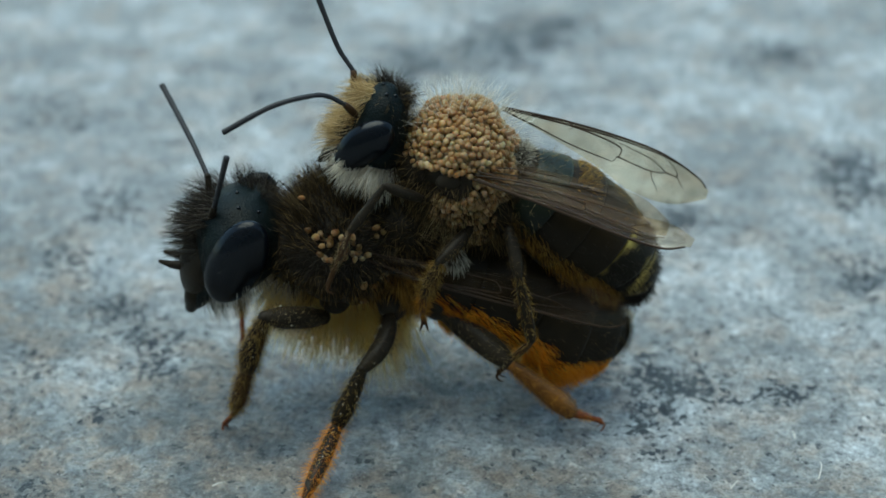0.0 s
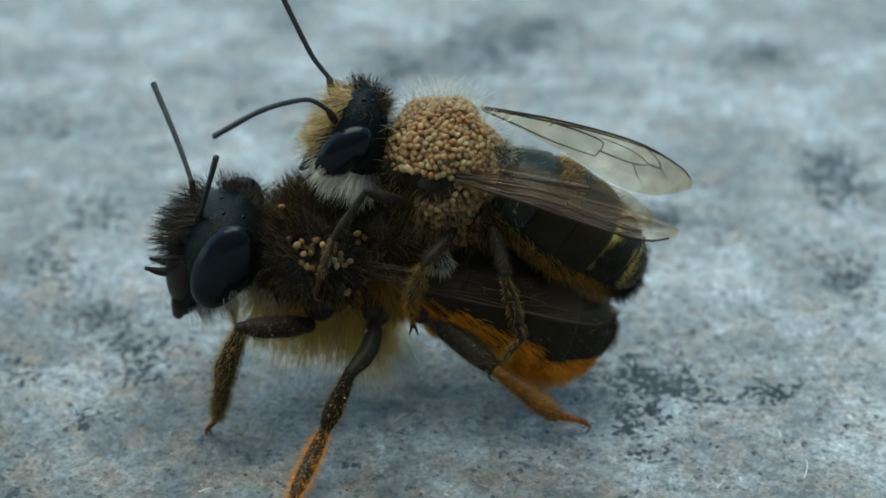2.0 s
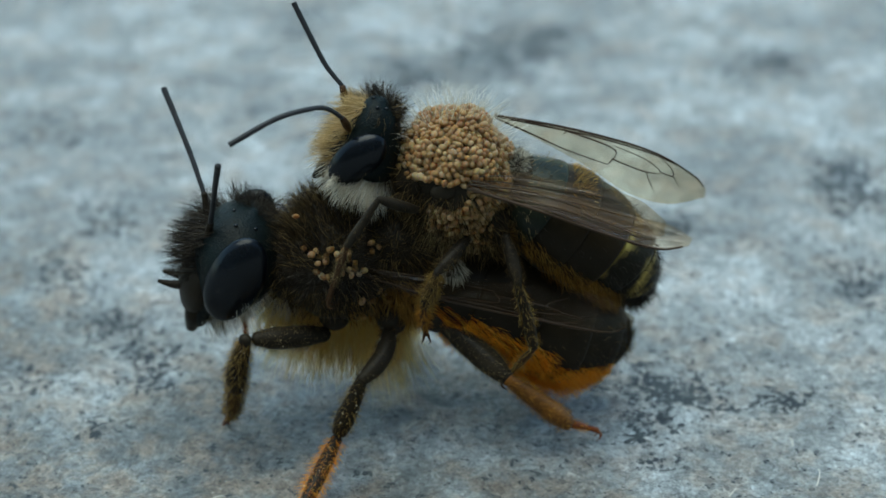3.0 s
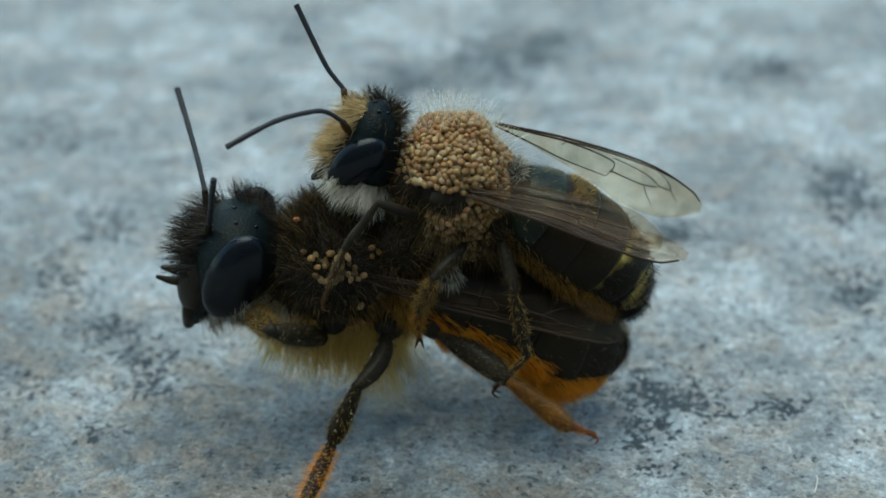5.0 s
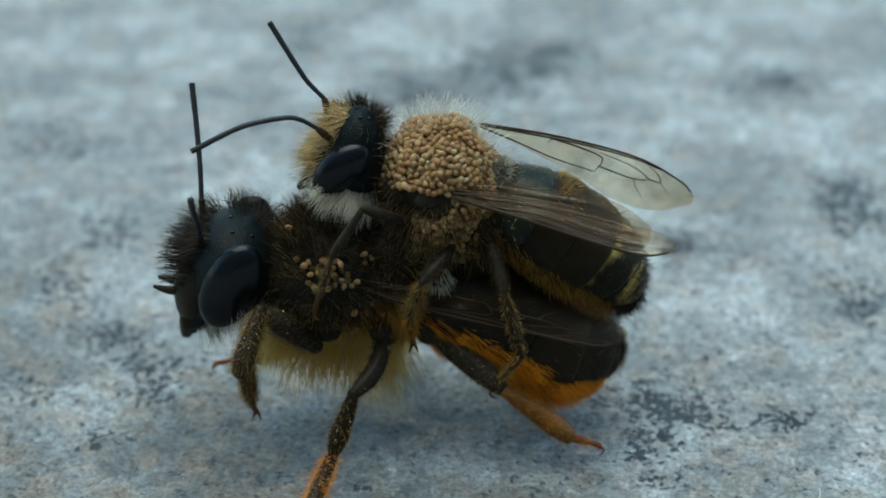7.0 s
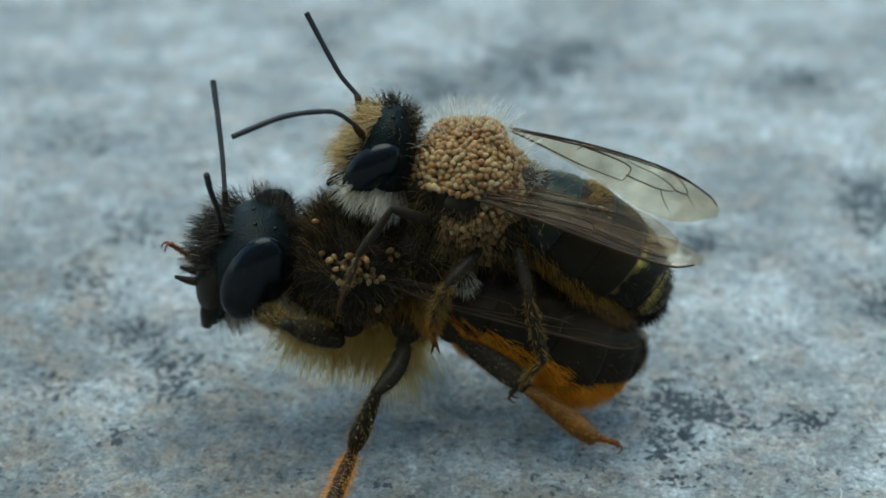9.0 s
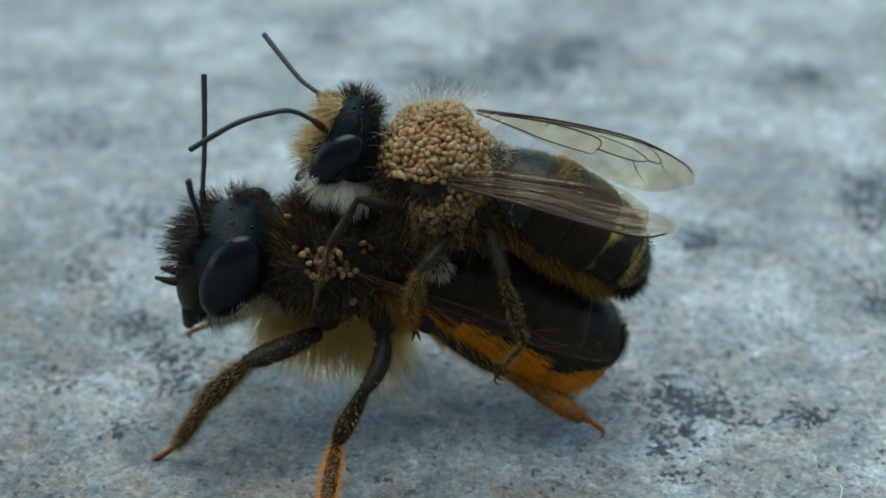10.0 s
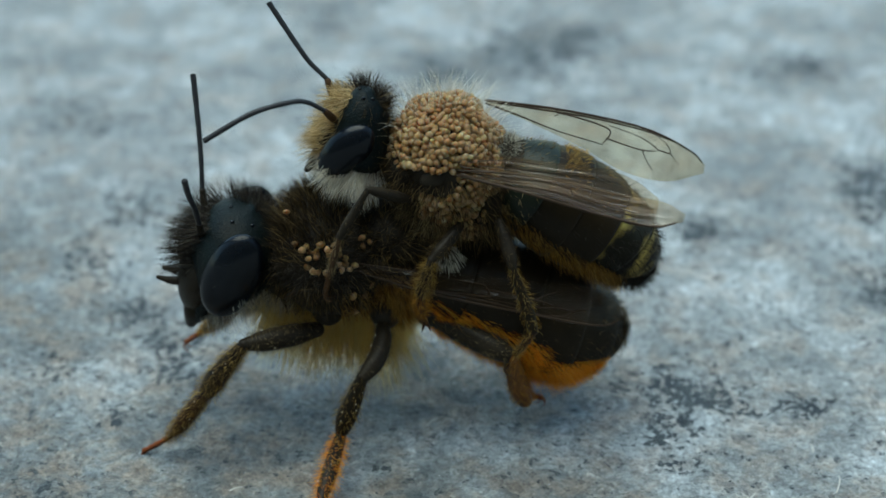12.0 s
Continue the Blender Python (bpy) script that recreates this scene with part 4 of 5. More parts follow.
    pl, nr = spread((0.9, 0, 6.5), (1.6, 1.5, 1.05), 130, 0.15, lambda d: (d[:, 1] < -0.6) & (d[:, 0] > -0.62) & (d[:, 0] < 0.28) & (d[:, 2] > -0.75))
    mites(th, pl, nr, 60)
    part("chest", [ball((0.9, 0, 6.5), (1.5, 1.35, 0.95), turn_y(28), 26, 18, 0.05)], [BLACK], bee)
    p, n = on_ball((0.9, 0, 6.5), (1.5, 1.35, 0.95), 3200, lambda d: (d[:, 2] < 0.4), turn_y(28))
    part("chest_fur", [hairs(p, n + (0.2, 0, -0.4) + rng.normal(scale=0.35, size=p.shape), 0.6, 0.009)], [BROWN_FUR], bee, kind="stuff")
    p, n = on_ball((0.3, 0, 6.6), (1.4, 1.4, 0.95), 900, lambda d: (d[:, 1] < -0.3) & (d[:, 2] < 0.5))
    part("breast_fur", [hairs(p, n * 0.6 + (-0.1, -0.1, -0.6) + rng.normal(scale=0.35, size=p.shape), 0.6, 0.005)], [TAN_FUR], bee, kind="stuff")
    part("tegula", [ball((0.15, -1.56, 7.72), (0.34, 0.16, 0.26), None, 16, 10)], [BLACK], bee, "shiny black wing scale")
    part("scutellum", [ball((2.1, 0, 7.66), (0.26, 0.5, 0.28), None, 20, 14, 0.05)], [BLACK], bee)
    p, n = on_ball((2.1, 0, 7.66), (0.26, 0.5, 0.28), 700, lambda d: d[:, 2] > -0.2)
    part("scutellum_fur", [hairs(p, n + rng.normal(scale=0.3, size=p.shape), 0.25, 0.007)], [GREY_FUR], bee, kind="stuff")
    # abdomen
    ab = part("abdomen", [tube(UP_ABDOMEN, 60, 36, 0, 1.1)], [BLACK], bee, "curled bronze-black abdomen", pivot=UP_ABDOMEN[0][:3])
    s = spline(UP_ABDOMEN, 60)
    for k in range(6):
        a, b = 7 + k * 8, 16 + k * 8
        rows = [(*s[j][:3], s[j][3] + 0.015 + 0.05 * min(1, (j - a) / 6)) for j in range(a, min(b, 58), 2)]
        part("tergite", [tube(rows, 14, 36, 0, 1.1)], [OLIVE if k == 0 else GREEN if k in (3, 4) else GLOSS], ab)
    for u, nh, mt, ln in ((0.335, 600, GOLD_FUR, 0.28), (0.47, 260, GOLD_FUR, 0.24)):
        p, n, t = on_tube(UP_ABDOMEN, nh, u - 0.035, u + 0.035, (50, 140), 1.1)
        part("hair_band", [hairs(p, n * 0.5 + t * 0.7 + rng.normal(scale=0.25, size=p.shape), ln, 0.007, clump=0.15)], [mt], ab, "golden hair band", kind="stuff")
    p, n, t = on_tube(UP_ABDOMEN, 800, 0.05, 0.24, (10, 230), 1.1)
    part("base_fur", [hairs(p, n * 0.7 + t * 0.4 + rng.normal(scale=0.3, size=p.shape), 0.3, 0.007)], [TAN_FUR], ab, kind="stuff")
    p, n, t = on_tube(UP_ABDOMEN, 500, 0.29, 0.37, (60, 120), 1.1)
    part("back_tuft", [hairs(p, n * 0.7 + t * 0.4 + (0, 0, 0.2) + rng.normal(scale=0.2, size=p.shape), 0.32, 0.006)], [GOLD_FUR], ab, "golden back hair", kind="stuff")
    p, n, t = on_tube(UP_ABDOMEN, 2600, 0.12, 0.74, (196, 222), 1.1)
    part("flank_fringe", [hairs(p, n * 0.4 + t * 0.6 + (0, 0, -0.2) + rng.normal(scale=0.14, size=p.shape), 0.46, 0.006, clump=0.12)], [AMBER_FUR], ab, "golden flank hair", kind="stuff")
    p, n, t = on_tube(UP_ABDOMEN, 7000, 0.04, 0.9, (60, 250), 1.1)
    part("abdomen_down", [hairs(p, n * 0.5 + t * 0.8 + rng.normal(scale=0.25, size=p.shape), 0.26, 0.005)], [BLACK_FUR], ab, kind="stuff")
    p, n, t = on_tube(UP_ABDOMEN, 1600, 0.55, 0.98, (0, 360), 1.1)
    part("tail_fur", [hairs(p, n * 0.8 + t * 0.5 + rng.normal(scale=0.25, size=p.shape), 0.36, 0.008)], [BLACK_FUR], ab, kind="stuff")
    lead = [(0.78, -1.65, 7.85), (1.77, -1.85, 7.46), (2.96, -2.00, 7.20), (4.27, -2.20, 6.62), (5.29, -2.30, 6.23), (6.33, -2.35, 6.26)]
    trail = [(0.78, -1.60, 7.98), (1.96, -1.65, 7.85), (3.26, -1.65, 7.52), (4.73, -1.70, 6.94), (5.89, -1.90, 6.67), (6.43, -2.30, 6.46)]
    far_lead = [(1.59, 1.00, 8.63), (2.97, 1.15, 8.24), (4.36, 1.25, 7.81), (5.77, 1.30, 7.24), (6.78, 1.35, 6.56), (7.33, 1.35, 5.93)]
    far_trail = [(1.59, 0.95, 8.55), (2.74, 0.90, 7.88), (4.06, 0.85, 7.02), (5.10, 0.90, 6.17), (6.24, 1.10, 5.65), (7.28, 1.33, 5.67)]
    wings = [
        wing(bee, "wing", lead, trail, (WING_NEAR, VEIN), "clear brownish veined wing", VEINS_FORE, 0.06, 0.035, 1.4),
        wing(bee, "wing", far_lead, far_trail, (WING_PALE, VEIN), "clear brownish veined wing", VEINS_FORE, 0.05, 0.015, 1.15),
    ]
    hind_lead = [(0.75, -1.58, 8.00), (1.89, -1.70, 7.55), (3.12, -1.80, 7.24), (4.29, -1.90, 6.77), (5.03, -1.95, 6.46), (5.74, -2.05, 6.42)]
    hind_trail = [(0.75, -1.50, 8.16), (1.89, -1.35, 8.14), (3.13, -1.30, 7.78), (4.30, -1.35, 7.53), (5.17, -1.50, 7.21), (5.81, -1.90, 6.77)]
    wing(bee, "hind_wing", hind_lead, hind_trail, (WING_NEAR, VEIN), "pleated hind wing", VEINS_HIND, 0.1, 0.06, 1.2)
    mats, furs = (BLACK, BLACK, BROWN), (BROWN_FUR, TAN_FUR, TAN_FUR)
    for s in (-1, 1):
        def m(*q):
            return tuple((x, -s * y, z) for x, y, z in q)
        k = "" if s < 0 else "_far"
        leg(bee, "up_front" + k, "front_leg", m((-0.57, -1.4, 7.16))[0], m((-1.48, -2.0, 7.85), (-2.37, -2.2, 6.64), (-3.0, -2.05, 4.95)), (0.14, 0.12, 0.085), mats, (BROWN_FUR, BROWN_FUR, TAN_FUR), (60, 90, 140), (0.08, 0.1, 0.12), tip=BROWN)
        leg(bee, "up_mid" + k, "middle_leg", m((0.68, -1.5, 6.3))[0], m((-0.1, -2.3, 5.8), (-0.5, -2.4, 4.85), (-0.5, -2.0, 3.75)), (0.17, 0.16, 0.11), mats, (BROWN_FUR, LEG_FUR, RUST_FUR), (200, 260, 160), (0.18, 0.24, 0.24), tip=BROWN)
        leg(bee, "up_hind" + k, "hind_leg", m((1.71, -1.4, 6.2))[0], m((1.96, -2.2, 5.29), (2.33, -2.4, 3.41), (1.5, -2.1, 2.25)), (0.17, 0.15, 0.1), (BLACK, GLOSS, BROWN), (BROWN_FUR, GOLD_FUR, GOLD_FUR), (160, 110, 90), (0.14, 0.17, 0.15), tip=BROWN)
    part("mid_tuft", [hairs(*(lambda q: (q[0], q[1] + (0.1, -0.2, -1.0)))(on_ball((0.3, -1.75, 5.55), (0.3, 0.2, 0.3), 260, lambda d: d[:, 1] < 0.3)), 0.26, 0.007, clump=0.1)], [GREY_FUR], bee, "pale grey leg tuft", kind="stuff")
    return bee, h, ants, wings


LOWER, LOWER_HEAD, LOWER_ANT, LOWER_WING = lower_bee()
UPPER, UPPER_HEAD, UPPER_ANT, UPPER_WING = upper_bee()

# ---- litter on the slab ----
def fibre(x, y, length, turn, lift):
    """A pale curled plant hair on the stone."""
    c, s = math.cos(radians(turn)), math.sin(radians(turn))
    rows = [(x + length * (u * c - 0.25 * u * u * s), y + length * (u * s + 0.25 * u * u * c), 0.03 + lift * math.sin(math.pi * u), 0.022 * (1 - 0.6 * u)) for u in np.linspace(0, 1, 6)]
    ob = new("plant_fibre", mesh_data("plant_fibre", [tube(rows, 16, 6, 0)], [STRAW], (x, y, 0)))
    ob.location = (x * MM, y * MM, 0)
    return tagged(ob, "tiny pale curled plant fibre lying on granite", "fibre", "litter on the slab")


STRAW = chitin("bleached_straw", (0.55, 0.52, 0.46), (0.8, 0.78, 0.72), 0.5)
for spot in ((10.0, -3.9, 0.75, 62, 0.12), (-0.95, -1.15, 0.4, 35, 0.1), (9.7, -2.1, 0.35, 80, 0.06), (7.6, -4.3, 0.4, 40, 0.05), (-6.1, -4.2, 0.35, 15, 0.05)):
    fibre(*spot)

# ---- motion of the bees ----
# seconds, forward shift, lift (millimetres), raise of the tail (degrees)
LOWER_ROWS = [
    (0, 0, 0, 0),
    (0.5, -0.015, -0.071, 1.02),
    (1, -0.062, -0.107, 1.7),
    (1.5, -0.123, -0.089, 1.81),
    (2, -0.108, -0.124, 1.7),
    (2.5, -0.154, -0.195, 2.26),
    (3, -0.046, -0.178, 2.15),
    (3.2, -0.092, -0.16, 1.92),
    (4.8, 0.015, -0.107, 0.79),
    (5, 0.031, -0.107, 0.68),
    (5.5, 0.062, -0.053, -0.11),
    (5.8, -0.062, -0.053, 0.11),
    (6, -0.231, -0.053, 1.7),
    (6.5, -0.246, -0.036, 1.7),
    (7, -0.292, -0.089, 2.37),
    (7.2, -0.338, -0.107, 2.37),
    (8.8, -0.108, 0.018, 0.45),
    (9, -0.154, 0, 0.68),
    (9.5, -0.215, -0.018, 0.57),
    (9.8, -0.615, 0, 1.58),
    (10, -0.938, -0.018, 2.82),
    (10.5, -0.954, -0.213, 4.06),
    (11, -0.862, -0.195, 3.95),
    (11.5, -0.954, -0.249, 4.29),
    (12, -0.969, -0.249, 4.29),
]
UPPER_ROWS = [
    (0, 0, 0, 0),
    (0.5, 0, -0.053, 1.06),
    (1, -0.062, -0.036, 1.54),
    (1.5, -0.123, -0.036, 2.25),
    (2, -0.108, -0.071, 2.37),
    (2.5, -0.185, -0.071, 2.72),
    (3, -0.062, -0.071, 2.25),
    (3.2, -0.169, -0.053, 2.01),
    (4.8, 0, -0.018, 0.36),
    (5, 0, 0, 0.24),
    (5.5, 0.031, 0.071, 0.47),
    (5.8, -0.231, 0.036, 2.13),
    (6, -0.615, 0, 4.49),
    (6.5, -0.585, 0.071, 3.55),
    (7, -0.569, 0.053, 3.78),
    (7.2, -0.569, 0.053, 4.02),
    (8.8, -0.246, 0.018, 0.83),
    (9, -0.323, 0.018, 1.3),
    (9.5, -0.369, 0.053, 1.66),
    (9.8, -0.892, 0.071, 4.02),
    (10, -1.323, 0.089, 6.25),
    (10.5, -1.231, 0.089, 5.9),
    (11, -1.031, 0.036, 6.25),
    (11.5, -1.108, 0.018, 6.95),
    (12, -1.077, 0.018, 6.83),
]
FRONT = [
    (0, -4.65, -2.55, 4.27, -5.2, -2.5, 2.58, -6.08, -1.51, 0.11),
    (0.5, -4.69, -2.56, 4.26, -5.27, -2.51, 2.66, -6.19, -1.46, 0.21),
    (1, -4.75, -2.53, 4.27, -5.34, -2.52, 2.72, -6.27, -1.48, 0.28),
    (1.5, -4.84, -2.47, 4.2, -5.42, -2.53, 2.71, -6.27, -1.46, 0.27),
    (2, -4.87, -2.48, 4.21, -5.42, -2.55, 2.77, -6.26, -1.51, 0.3),
    (2.3, -4.94, -2.43, 4.14, -5.33, -2.4, 2.66, -6.05, -1.03, 0.34),
    (2.5, -4.96, -2.42, 4.07, -5.34, -2.3, 2.61, -6.05, -0.81, 0.37),
    (3, -5.17, -2.43, 4.13, -5.55, -2.25, 2.63, -6.26, -0.77, 0.4),
    (3.1, -4.64, -2.37, 4.7, -5.3, -2.82, 3.19, -5.98, -1.8, 1.01),
    (3.2, -4.34, -2.76, 4.63, -5.01, -1.13, 4.05, -6.24, 0.9, 3.28),
    (4, -4.36, -2.78, 4.66, -4.98, -1.15, 4.08, -6.21, 0.9, 3.34),
    (4.8, -4.38, -2.77, 4.67, -4.96, -1.14, 4.11, -6.21, 0.9, 3.38),
    (5, -4.36, -2.75, 4.67, -4.95, -1.14, 4.12, -6.18, 0.9, 3.35),
    (5.2, -4.22, -2.18, 5.28, -5.11, -2.91, 4.02, -4.99, -1.8, 1.79),
    (5.5, -4.08, -2.06, 5.43, -5, -3.03, 4.39, -4.99, -1.8, 2.21),
    (5.8, -4.17, -2.13, 5.34, -5.11, -2.99, 4.22, -5.54, -1.8, 2.07),
    (6, -4.3, -2.26, 5.17, -5.21, -2.82, 3.85, -5.65, -1.8, 1.61),
    (6.5, -4.42, -2.17, 5.19, -4.98, -2.94, 4.02, -4.8, -1.8, 1.75),
    (7, -4.5, -2.16, 5.16, -4.91, -2.97, 4.2, -4.97, -1.8, 1.87),
    (7.2, -4.47, -2.16, 5.15, -4.87, -2.98, 4.2, -4.94, -1.8, 1.88),
    (8, -4.52, -2.07, 5.06, -5.04, -3.07, 4.33, -5.38, -1.8, 2.07),
    (8.8, -4.17, -2.16, 5.08, -5.24, -2.99, 4.79, -6.28, -1.8, 2.7),
    (9, -4.4, -2.58, 4.78, -5.35, -1.01, 4.31, -6.85, 0.9, 3.32),
    (9.3, -4.18, -2.05, 5.07, -4.92, -3.07, 4.54, -5.39, -1.8, 2.31),
    (9.5, -4.75, -1.93, 4.73, -5.01, -3.16, 4.09, -4.97, -1.8, 1.91),
    (9.7, -4.93, -1.81, 4.69, -4.72, -3.18, 3.91, -4.51, -1.8, 1.8),
    (9.8, -5.04, -1.72, 4.56, -4.98, -3.24, 3.93, -4.25, -1.8, 2.02),
    (9.9, -5, -2.14, 4.21, -6.55, -2.34, 3.55, -8.35, -1.8, 1.91),
    (10, -4.94, -2.19, 3.28, -6.19, -2.47, 2.18, -7.8, -2.17, 0.28),
    (10.5, -5.02, -2.32, 3.74, -6.13, -2.64, 2.54, -7.86, -2.47, 0.75),
    (11, -5.03, -2.29, 3.64, -6.18, -2.62, 2.43, -7.95, -2.48, 0.75),
    (11.5, -5.04, -2.33, 3.78, -6.18, -2.66, 2.5, -7.9, -2.5, 0.84),
    (12, -5.04, -2.34, 3.78, -6.21, -2.65, 2.47, -7.9, -2.47, 0.86),
]
MID = [
    (0, -2.15, -2.67, 2.7, -2.79, -3.31, 1.38, -4.06, -6.7, 0.1),
    (0.5, -2.21, -2.65, 2.74, -2.86, -3.29, 1.4, -4.19, -6.68, 0.18),
    (1, -2.22, -2.63, 2.79, -2.88, -3.28, 1.39, -4.25, -6.68, 0.22),
    (1.5, -2.16, -2.64, 2.8, -2.85, -3.28, 1.36, -4.21, -6.67, 0.2),
    (2, -2.09, -2.65, 2.84, -2.85, -3.27, 1.38, -4.22, -6.66, 0.24),
    (2.5, -2.1, -2.65, 2.91, -2.85, -3.25, 1.4, -4.27, -6.64, 0.31),
    (3, -2.18, -2.62, 2.87, -2.95, -3.28, 1.4, -4.37, -6.64, 0.3),
    (3.2, -2.15, -2.65, 2.87, -2.9, -3.27, 1.37, -4.27, -6.64, 0.28),
    (4.8, -2.21, -2.67, 2.81, -2.95, -3.29, 1.32, -4.23, -6.61, 0.21),
    (5, -2.22, -2.67, 2.81, -2.97, -3.29, 1.31, -4.24, -6.6, 0.21),
    (5.5, -2.12, -2.68, 2.76, -2.92, -3.3, 1.33, -4.13, -6.65, 0.15),
    (5.8, -2.06, -2.7, 2.78, -2.84, -3.28, 1.33, -4, -6.64, 0.15),
    (6, -2.18, -2.66, 2.76, -2.82, -3.26, 1.27, -4.04, -6.62, 0.16),
    (6.5, -2.15, -2.65, 2.74, -2.81, -3.26, 1.29, -4, -6.65, 0.14),
    (7, -2.21, -2.64, 2.77, -2.81, -3.25, 1.31, -4.01, -6.63, 0.2),
    (7.2, -2.2, -2.66, 2.79, -2.77, -3.24, 1.3, -3.96, -6.62, 0.21),
    (8.8, -2.14, -2.67, 2.69, -2.83, -3.29, 1.22, -3.9, -6.61, 0.08),
    (9, -2.16, -2.68, 2.71, -2.82, -3.28, 1.21, -3.87, -6.61, 0.1),
    (9.5, -2.13, -2.7, 2.74, -2.77, -3.26, 1.19, -3.78, -6.59, 0.12),
    (9.8, -2.04, -2.73, 2.79, -2.41, -3.2, 1.08, -3.58, -6.57, 0.09),
    (10, -1.87, -2.61, 2.58, -2.72, -3.16, 1.16, -3.13, -6.85, 0.08),
    (10.5, -2, -2.68, 2.81, -2.63, -3.14, 1.19, -3.42, -6.83, 0.28),
    (11, -2.12, -2.62, 2.76, -2.7, -3.16, 1.14, -3.49, -6.87, 0.27),
    (11.5, -2.03, -2.68, 2.79, -2.67, -3.15, 1.23, -3.46, -6.87, 0.31),
    (12, -1.98, -2.7, 2.8, -2.67, -3.14, 1.28, -3.48, -6.87, 0.31),
]
HIND = [
    (0, 1.82, -2.31, 2.62, 3.53, -2, 0.82, 4.36, -1.76, 0.38),
    (0.5, 1.76, -2.37, 2.54, 3.4, -1.99, 0.72, 4.25, -1.76, 0.3),
    (1, 1.71, -2.37, 2.48, 3.36, -1.99, 0.67, 4.22, -1.76, 0.24),
    (1.5, 1.72, -2.32, 2.45, 3.42, -2, 0.66, 4.27, -1.76, 0.19),
    (2, 1.75, -2.34, 2.52, 3.42, -2, 0.7, 4.28, -1.76, 0.23),
    (2.5, 1.73, -2.35, 2.49, 3.38, -1.99, 0.66, 4.25, -1.76, 0.22),
    (3, 1.69, -2.43, 2.53, 3.28, -1.98, 0.7, 4.15, -1.76, 0.24),
    (3.2, 1.73, -2.38, 2.55, 3.36, -1.99, 0.73, 4.21, -1.76, 0.26),
    (4.8, 1.79, -2.39, 2.72, 3.41, -1.99, 0.93, 4.2, -1.76, 0.42),
    (5, 1.8, -2.39, 2.74, 3.41, -1.99, 0.95, 4.2, -1.76, 0.44),
    (5.5, 1.89, -2.36, 2.83, 3.49, -1.99, 1.01, 4.28, -1.76, 0.51),
    (5.8, 1.91, -2.28, 2.75, 3.6, -2, 0.97, 4.39, -1.76, 0.48),
    (6, 1.79, -2.2, 2.48, 3.6, -1.99, 0.77, 4.36, -1.76, 0.25),
    (6.5, 1.82, -2.17, 2.47, 3.62, -1.99, 0.74, 4.39, -1.76, 0.24),
    (7, 1.8, -2.18, 2.41, 3.58, -1.99, 0.65, 4.37, -1.76, 0.2),
    (7.2, 1.82, -2.14, 2.4, 3.61, -1.98, 0.67, 4.42, -1.76, 0.22),
    (8.8, 1.94, -2.23, 2.49, 3.55, -2, 0.82, 4.4, -1.76, 0.37),
    (9, 1.93, -2.21, 2.44, 3.56, -1.99, 0.81, 4.42, -1.76, 0.35),
    (9.5, 1.95, -2.15, 2.4, 3.6, -1.98, 0.83, 4.48, -1.76, 0.39),
    (9.8, 1.92, -1.46, 2.17, 3.74, -1.66, 0.91, 4.66, -1.75, 0.28),
    (10, 1.89, -1.42, 2.2, 3.64, -1.62, 0.93, 4.6, -1.73, 0.27),
    (10.25, 2.11, -2.14, 3.04, 2.82, -1.88, 1.09, 4.07, -1.8, 0.75),
    (10.4, 2.05, -2.37, 3.27, 1.87, -1.24, 1.48, 2.97, -0.8, 0.89),
    (10.5, 1.97, -2.14, 2.84, 2.24, -1.21, 0.99, 2.91, -0.4, 0.24),
    (11, 1.96, -2.18, 2.83, 2.15, -1.21, 0.98, 2.84, -0.4, 0.25),
    (11.5, 1.98, -2.15, 2.85, 2.21, -1.21, 1, 2.89, -0.4, 0.25),
    (12, 1.99, -2.14, 2.85, 2.23, -1.21, 1, 2.9, -0.4, 0.24),
]
FRONT_FAR = [
    (0, -4.76, 1.44, 2.86, -6, 2.42, 3.15, -5.79, 1.2, 1.15),
    (3.2, -4.91, 1.52, 3.27, -6.04, 2.5, 3.83, -5.77, 1.2, 1.9),
    (4, -4.97, 1.29, 4.07, -6.35, 1.18, 3.27, -7.87, 0.4, 4.88),
    (4.8, -4.97, 1.19, 3.39, -6.52, 0.99, 3.71, -8.33, 0.4, 5.09),
    (5, -4.8, 1.51, 2.95, -5.03, 3.06, 2.6, -6.46, 1.2, 2.42),
    (5.5, -4.76, 1.72, 2.99, -5.03, 3.24, 2.58, -5.84, 1.2, 1.75),
    (5.9, -4.92, 1.4, 3.26, -4.22, 0.95, 1.9, -6.52, 1.2, 1.49),
    (6.5, -4.9, 1.36, 3.18, -4.2, 1.07, 1.77, -6.51, 1.2, 1.41),
    (7.2, -4.93, 1.38, 3.28, -4.11, 1.07, 1.94, -6.41, 1.2, 1.49),
    (8.8, -4.9, 1.6, 3.31, -5.05, 3.1, 2.78, -6.41, 1.2, 3.02),
    (9, -4.98, 1.02, 3.96, -6.5, 1.47, 3.73, -7.86, 0.6, 5.43),
    (9.4, -4.71, 1.95, 3.08, -5.64, 3.25, 2.92, -5.87, 1.2, 1.79),
    (9.9, -4.74, 1.58, 2.87, -5.11, 2.89, 2.03, -6.74, 1.2, 2.06),
    (10.5, -4.82, 1.4, 2.97, -6.01, 0.86, 3.89, -7.31, 1.2, 1.96),
    (12, -4.62, 1.79, 2.77, -5.67, 0.65, 3.16, -7.43, 1.2, 1.71),
]
